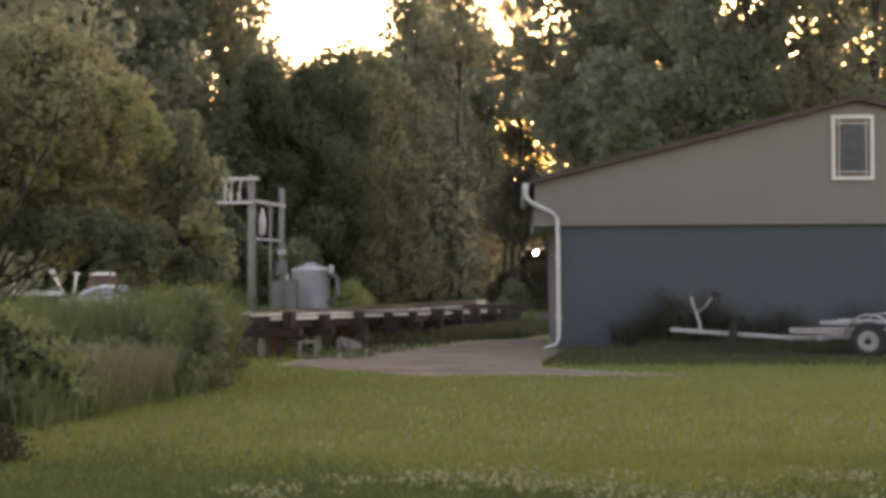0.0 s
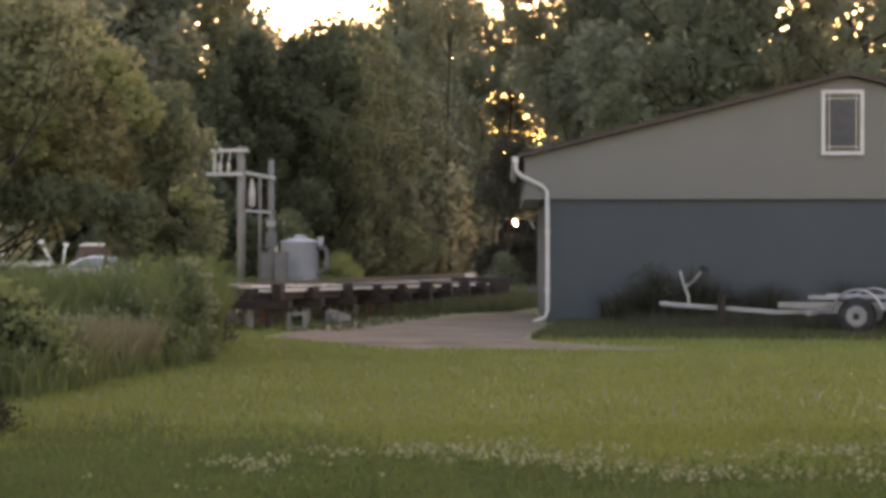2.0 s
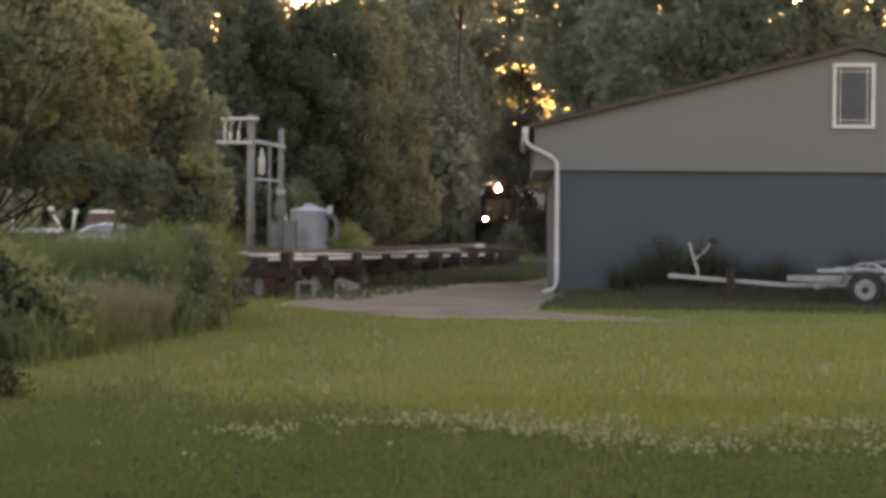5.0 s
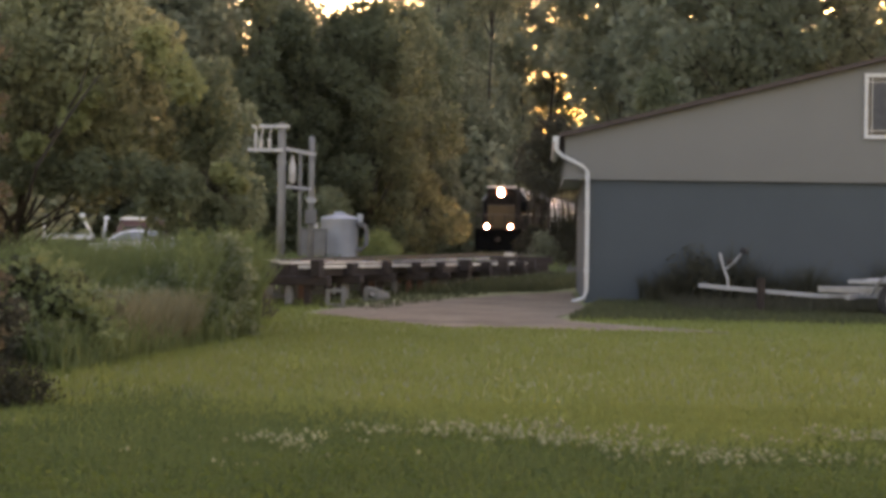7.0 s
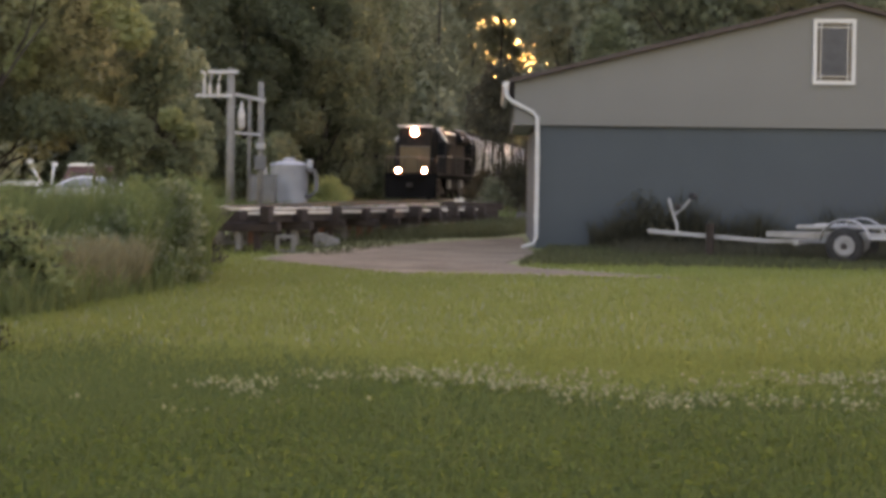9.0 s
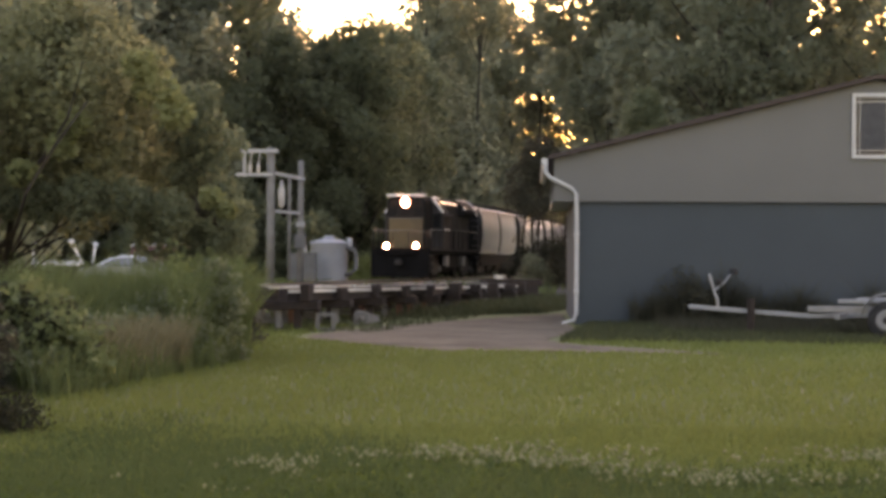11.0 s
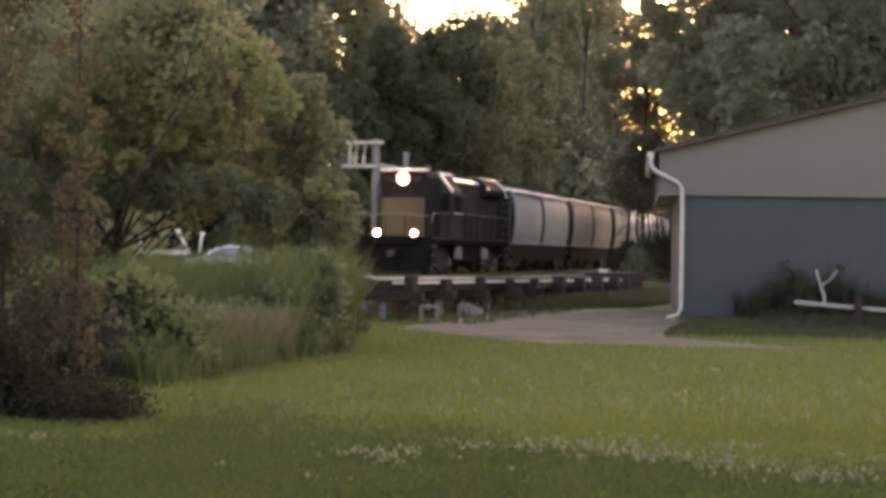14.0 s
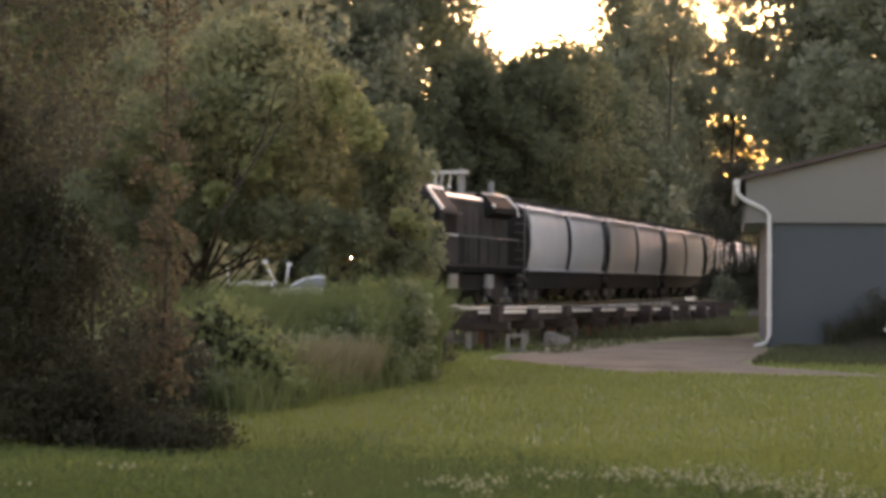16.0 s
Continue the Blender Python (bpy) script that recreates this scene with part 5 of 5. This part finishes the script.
    for way in ([(0.2, 0, 1.2), (0.8, -1.3, 1.6), (1.1, -2.2, 2.03), (1.52, -2.4, 2.65), (1.92, -2.4, 3.2)], [(0.3, 0, 1.9), (1.2, -1.6, 2.5), (1.65, -2.3, 3.0), (1.85, -2.4, 3.7)],
                [(0.2, 0, 1.1), (0.2, -1.5, 1.5), (-0.2, -2.1, 2.1), (-0.4, -2.2, 2.9)]):
        part("limb", tube([Vector(q) for q in way], 0.035, 6, None, 0.012), BARK, spreading, "long dark limb")
    # low sprays that hang under the crown, and outer ones paled as if lit
    srng = np.random.default_rng(58)
    for at in ((-0.2, -1.2, 1.85, 0.36), (0.5, -1.4, 1.9, 0.34), (1.1, -1.3, 1.95, 0.33), (1.7, -1.5, 2.0, 0.34), (2.3, -1.4, 1.95, 0.33), (2.8, -1.3, 1.8, 0.36), (0.1, -0.6, 2.2, 0.4), (1.4, -0.6, 2.3, 0.4)):
        v, f = leaf_cards(crown_points(480, [at], srng), 0.09, srng, 0.5)
        tagged(raw("leaf_spray", v, f, LEAF_MID, spreading, "dark hanging leaf spray"), kind="stuff")
    for at in ((2.7, -1.9, 3.4, 0.3), (2.95, -1.9, 3.1, 0.26), (2.5, -1.9, 3.7, 0.24), (1.65, -1.9, 2.95, 0.22), (1.5, -1.9, 2.65, 0.2), (0.4, -1.9, 2.5, 0.2), (1.0, -1.9, 2.3, 0.2), (3.4, -1.6, 2.0, 0.16), (3.6, -1.6, 1.85, 0.13)):
        v, f = leaf_cards(crown_points(260, [at], srng), 0.1, srng, 0.3)
        tagged(raw("leaf_spray", v, f, LIT_SPRAY, spreading, "leaf spray in a paler green, coloured as lit"), kind="stuff")
    place(tree("sapling", 3.5, 0.8, 0.9, 5200, 0.09, LEAF_MID, "slender leafy sapling behind the weed bank", 38, 0.36, 22, trunk_r=0.035), -3.0, 27.0)
    place(tree("tree", 6.6, 2.6, 2.4, 16000, 0.125, LEAF_MID, "leafy green tree behind the weed bank", 33, 0.2, 58, trunk_r=0.11), -8.4, 29)
    place(tree("tree", 14.5, 5.0, 2.2, 12000, 0.3, LEAF_DARK, "tall dark tree above the bank", 34, 0.28, 40), -12.4, 52)


def build_wood():
    kinds = [tree("tree", 20, 5.2, 2.0, 13000, 0.4, LEAF_DARK, "tall dark broad-leaved tree of the wood", 41, 0.27, 44),
             tree("tree", 20, 4.6, 1.5, 13000, 0.4, LEAF_MID, "tall green broad-leaved tree of the wood", 42, 0.3, 38),
             tree("tree", 20, 4.2, 4.0, 6500, 0.34, LEAF_DARK, "tall open-crowned tree with sky between its leaves", 43, 0.24, 34),
             tree("tree", 20, 5.6, 1.0, 13000, 0.4, LEAF_MID, "tall green broad-leaved tree of the wood", 44, 0.26, 46)]
    for k in kinds:
        tagged(k, group="trees of the wood")
    first = [True] * 4
    rnd = random.Random(77)

    def put(kind, turn_deg, dist, height):
        x, y, s = dist * math.tan(radians(turn_deg)), dist, height / 20.0
        if first[kind]:
            first[kind] = False
            place(kinds[kind], x, y, rnd.uniform(0, 360), s)
        else:
            another(kinds[kind], x, y, rnd.uniform(0, 360), s)

    # the tall stand on the near side of the gap
    for a, d, h in ((-17, 95, 23), (-14.5, 104, 25), (-12.2, 98, 22), (-10.2, 110, 25), (-8.2, 104, 22), (-6.3, 112, 23), (-4.9, 122, 21), (-16, 128, 26), (-11, 132, 27), (-7.4, 136, 25)):
        put(rnd.choice((0, 1, 3)), a, d, h)
    # lower round-headed trees under the open sky
    for a, d, h in ((-3.9, 116, 14.5), (-2.5, 120, 14.8), (-1.6, 117, 15.2), (-0.95, 124, 15.6), (-3.2, 138, 16.5), (-1.7, 142, 17), (-0.5, 146, 18), (-4.6, 140, 17.5)):
        put(rnd.choice((0, 1, 3)), a, d, h)
    # tall thin-topped trees to the other side, with the line's opening between
    for a, d, h in ((1.0, 178, 28), (2.1, 218, 31), (0.3, 165, 26), (2.0, 250, 31), (7.7, 102, 20), (8.7, 92, 21), (6.3, 150, 22), (10.0, 90, 21), (11.8, 96, 22), (13.6, 88, 21), (15.5, 94, 22), (17.5, 90, 22),
                    (6.7, 128, 24), (7.4, 125, 26), (6.7, 180, 20), (7.8, 150, 21), (9.4, 170, 24), (11.2, 130, 27), (13.2, 126, 27), (15.2, 132, 27)):
        put(2 if h > 23 else rnd.choice((0, 2, 2)), a, d, h)
    for a, d, h in ((0.9, 196, 23), (5.9, 205, 24)):
        put(2, a, d, h)
    put(1, 6.6, 84, 8.5)
    for a, d, h in ((1.1, 182, 20), (0.7, 214, 20), (0.4, 158, 19), (1.1, 240, 17), (3.3, 262, 12)):
        put(0, a, d, h)
    put(0, 0.0, 134, 11)
    put(0, 5.6, 112, 10.5)
    put(0, 0.7, 170, 25)
    put(3, 0.9, 160, 12)
    # open crowns that break up the sky above the line
    for x, y, h, r, low, sd in ((8.3, 182, 24, 3.2, 16.6, 91), (11.6, 186, 25, 3.0, 17.8, 92), (14.6, 184, 24, 2.6, 17.0, 93)):
        tagged(place(tree("tree", h, r, low, 5200, 0.34, LEAF_DARK, "tall open-crowned tree above the line", sd, 0.3, 40, trunk_r=0.16), x, y), group="trees of the wood")
    for x, y, h, r, low, n, sd in ((11.9, 188, 21.5, 3.6, 15.8, 4600, 96), (11.2, 200, 33, 3.2, 28.2, 3600, 97), (8.4, 192, 21, 2.8, 16.4, 3200, 98)):
        tagged(place(tree("tree", h, r, low, n, 0.3, LEAF_DARK, "tall open-crowned tree above the line", sd, 0.3, 36, trunk_r=0.14), x, y), group="trees of the wood")
    tagged(place(tree("tree", 17.5, 3.4, 10.6, 7000, 0.27, LEAF_DARK, "leaning tree whose thin crown hangs over the line", 99, 0.28, 38, lean=(-0.2, 0), trunk_r=0.14), 18.3, 190), group="trees of the wood")
    tagged(place(tree("tree", 27.0, 3.0, 19.5, 4600, 0.34, LEAF_DARK, "tall open-crowned tree above the line", 95, 0.3, 36, trunk_r=0.16), 4.9, 160), group="trees of the wood")
    tagged(place(tree("tree", 16.2, 4.6, 10.4, 9500, 0.27, LEAF_DARK, "thin lacy treetop with the low sun's glow behind it", 94, 0.26, 40, trunk_r=0.12), 11.0, 190), group="trees of the wood")
    # a far belt of wood all along the horizon, open where the line runs into it
    rng = np.random.default_rng(19)
    n = 70000
    ang = np.radians(-24 + 60 * rng.random(n))
    dist = 225 + 50 * rng.random(n)
    # The raised end, run on out of view, is added to block the sun.
    top = 19.0 + 2.5 * np.sin(ang * 45) + 2.0 * np.sin(ang * 120 + 1) - 9.0 * np.exp(-((np.degrees(ang) - 3.2) / 0.7) ** 2) + 9.0 / (1 + np.exp(-(np.degrees(ang) - 5.2) * 4))
    cs = np.stack([dist * np.tan(ang), dist, top * rng.random(n) ** 0.8], 1)
    keep = np.abs(cs[:, 0] - np.array([track_x(y) for y in cs[:, 1]])) > 3.2
    v, f = leaf_cards(cs[keep], 1.1, rng)
    tagged(raw("far_woods", v, f, LEAF_DARK, None, "far dark belt of broad-leaved wood"), kind="stuff", category="woods")
    n = 9000
    cs = np.stack([12 + 34 * rng.random(n), 345 + 14 * rng.random(n), 13 * rng.random(n)], 1)
    v, f = leaf_cards(cs, 1.3, rng)
    tagged(raw("end_of_line_woods", v, f, LEAF_DARK, None, "far dark trees where the line bends away"), kind="stuff", category="woods")
    # undergrowth that closes the wood's foot
    rng = np.random.default_rng(9)
    n = 52000
    ang = np.radians(-20 + 40 * rng.random(n))
    dist = 150 + 45 * rng.random(n)
    top = 7.0 + 3.5 * np.sin(ang * 40) + 2.0 * np.sin(ang * 97 + 1)
    cs = np.stack([dist * np.tan(ang), dist, top * rng.random(n)], 1)
    keep = np.abs(cs[:, 0] - np.array([track_x(y) for y in cs[:, 1]])) > 3.0
    v, f = leaf_cards(cs[keep], 0.75, rng)
    tagged(raw("undergrowth", v, f, LEAF_DARK, None, "dense dark undergrowth at the foot of the wood"), kind="stuff", category="undergrowth")
    n = 30000
    ang = np.radians(-18 + 17.6 * rng.random(n))
    dist = 100 + 10 * rng.random(n) + 6 * np.sin(ang * 60)
    top = 3.6 + 1.4 * np.sin(ang * 55) + 0.9 * np.sin(ang * 131 + 1)
    cs = np.stack([dist * np.tan(ang), dist, top * rng.random(n) ** 0.8], 1)
    keep = cs[:, 0] - np.array([track_x(y) for y in cs[:, 1]]) < -4.5
    v, f = leaf_cards(cs[keep], 0.42, rng)
    tagged(raw("hedgerow", v, f, LEAF_MID, None, "leafy green bushes along the far side of the line"), kind="stuff", category="bushes")
    n = 16000
    ang = np.radians(4.9 + 13 * rng.random(n))
    dist = 62 + 8 * rng.random(n)
    top = 4.6 + 1.2 * np.sin(ang * 50)
    cs = np.stack([dist * np.tan(ang), dist, top * rng.random(n)], 1)
    v, f = leaf_cards(cs, 0.4, rng)
    tagged(raw("bushes", v, f, LEAF_DARK, None, "dark bushes behind the garage"), kind="stuff", category="bushes")


# ---- build ----
build_ground()
patch("driveway", [(-1.75, 30.6), (-0.7, 27.8), (0.5, 26.1), (1.6, 26.0), (3.0, 25.7), (4.4, 25.2), (3.2, 26.7), (2.2, 28.3), (1.95, 30.2), (2.2, 31.4), (2.8, 33.6), (2.85, 37.5), (3.2, 43.5), (3.2, 44.6), (2.3, 42.8), (1.0, 39.7), (-0.4, 36.4), (-1.4, 32.7)],
      0.012, GRAVEL, "pale brown gravel driveway curving past the garage", 0.06, 2)
build_track()
build_garage()
build_trailer()
build_rack()
build_stack()
build_utilities()
van = build_cars()
loco, loco_wheels = build_loco()
cars = [build_hopper(HOP_WHITE, HOP_WHITE, "pale grey covered hopper car with rounded sides"),
        build_hopper(HOP_TAN, HOP_GREY, "tan and grey covered hopper car with rounded sides"),
        build_hopper(HOP_GREY, HOP_GREY, "dull grey covered hopper car with rounded sides"),
        build_hopper(HOP_GREY, HOP_WHITE, "weathered grey covered hopper car with rounded sides"),
        build_hopper(HOP_WHITE, HOP_GREY, "pale covered hopper car with rounded sides"),
        build_hopper(HOP_GREY, HOP_GREY, "dull grey covered hopper car with rounded sides")]
build_plants()
build_wood()

SPEED = 7.0


def motions():
    """The train rolls down the line at an even pace; its wheels turn with it."""
    times = [0.5 * i for i in range(33)]
    walk(loco, [(t, riding(SPEED * (16 - t) + HEAD_X, 9.1)) for t in times])
    start = HEAD_X + LOCO_REAR + 0.25 + CAR_LONG / 2
    for i, (car, _) in enumerate(cars):
        walk(car, [(t, riding(SPEED * (16 - t) + start + i * CAR_LONG, 12.6)) for t in times])
    # the van pulls away beyond the parked car
    walk(van, [(0, pose(-13.3, 93, 0, 0, 0, 84)), (9.6, pose(-13.3, 93, 0, 0, 0, 84)), (10.4, pose(-12.8, 94.0, 0, 0, 0, 72)), (11.2, pose(-11.8, 95.6, 0, 0, 0, 64)),
               (12, pose(-10.9, 97.3, 0, 0, 0, 60)), (16, pose(-10.9, 97.3, 0, 0, 0, 60))])
    fine = [0.1 * i for i in range(161)]
    for w, a, r in loco_wheels + [x for _, sets in cars[:3] for x in sets]:
        walk(w, [(t, pose(a, 0, r, 0, math.degrees(SPEED * t / r) % 360, 0)) for t in fine])


motions()
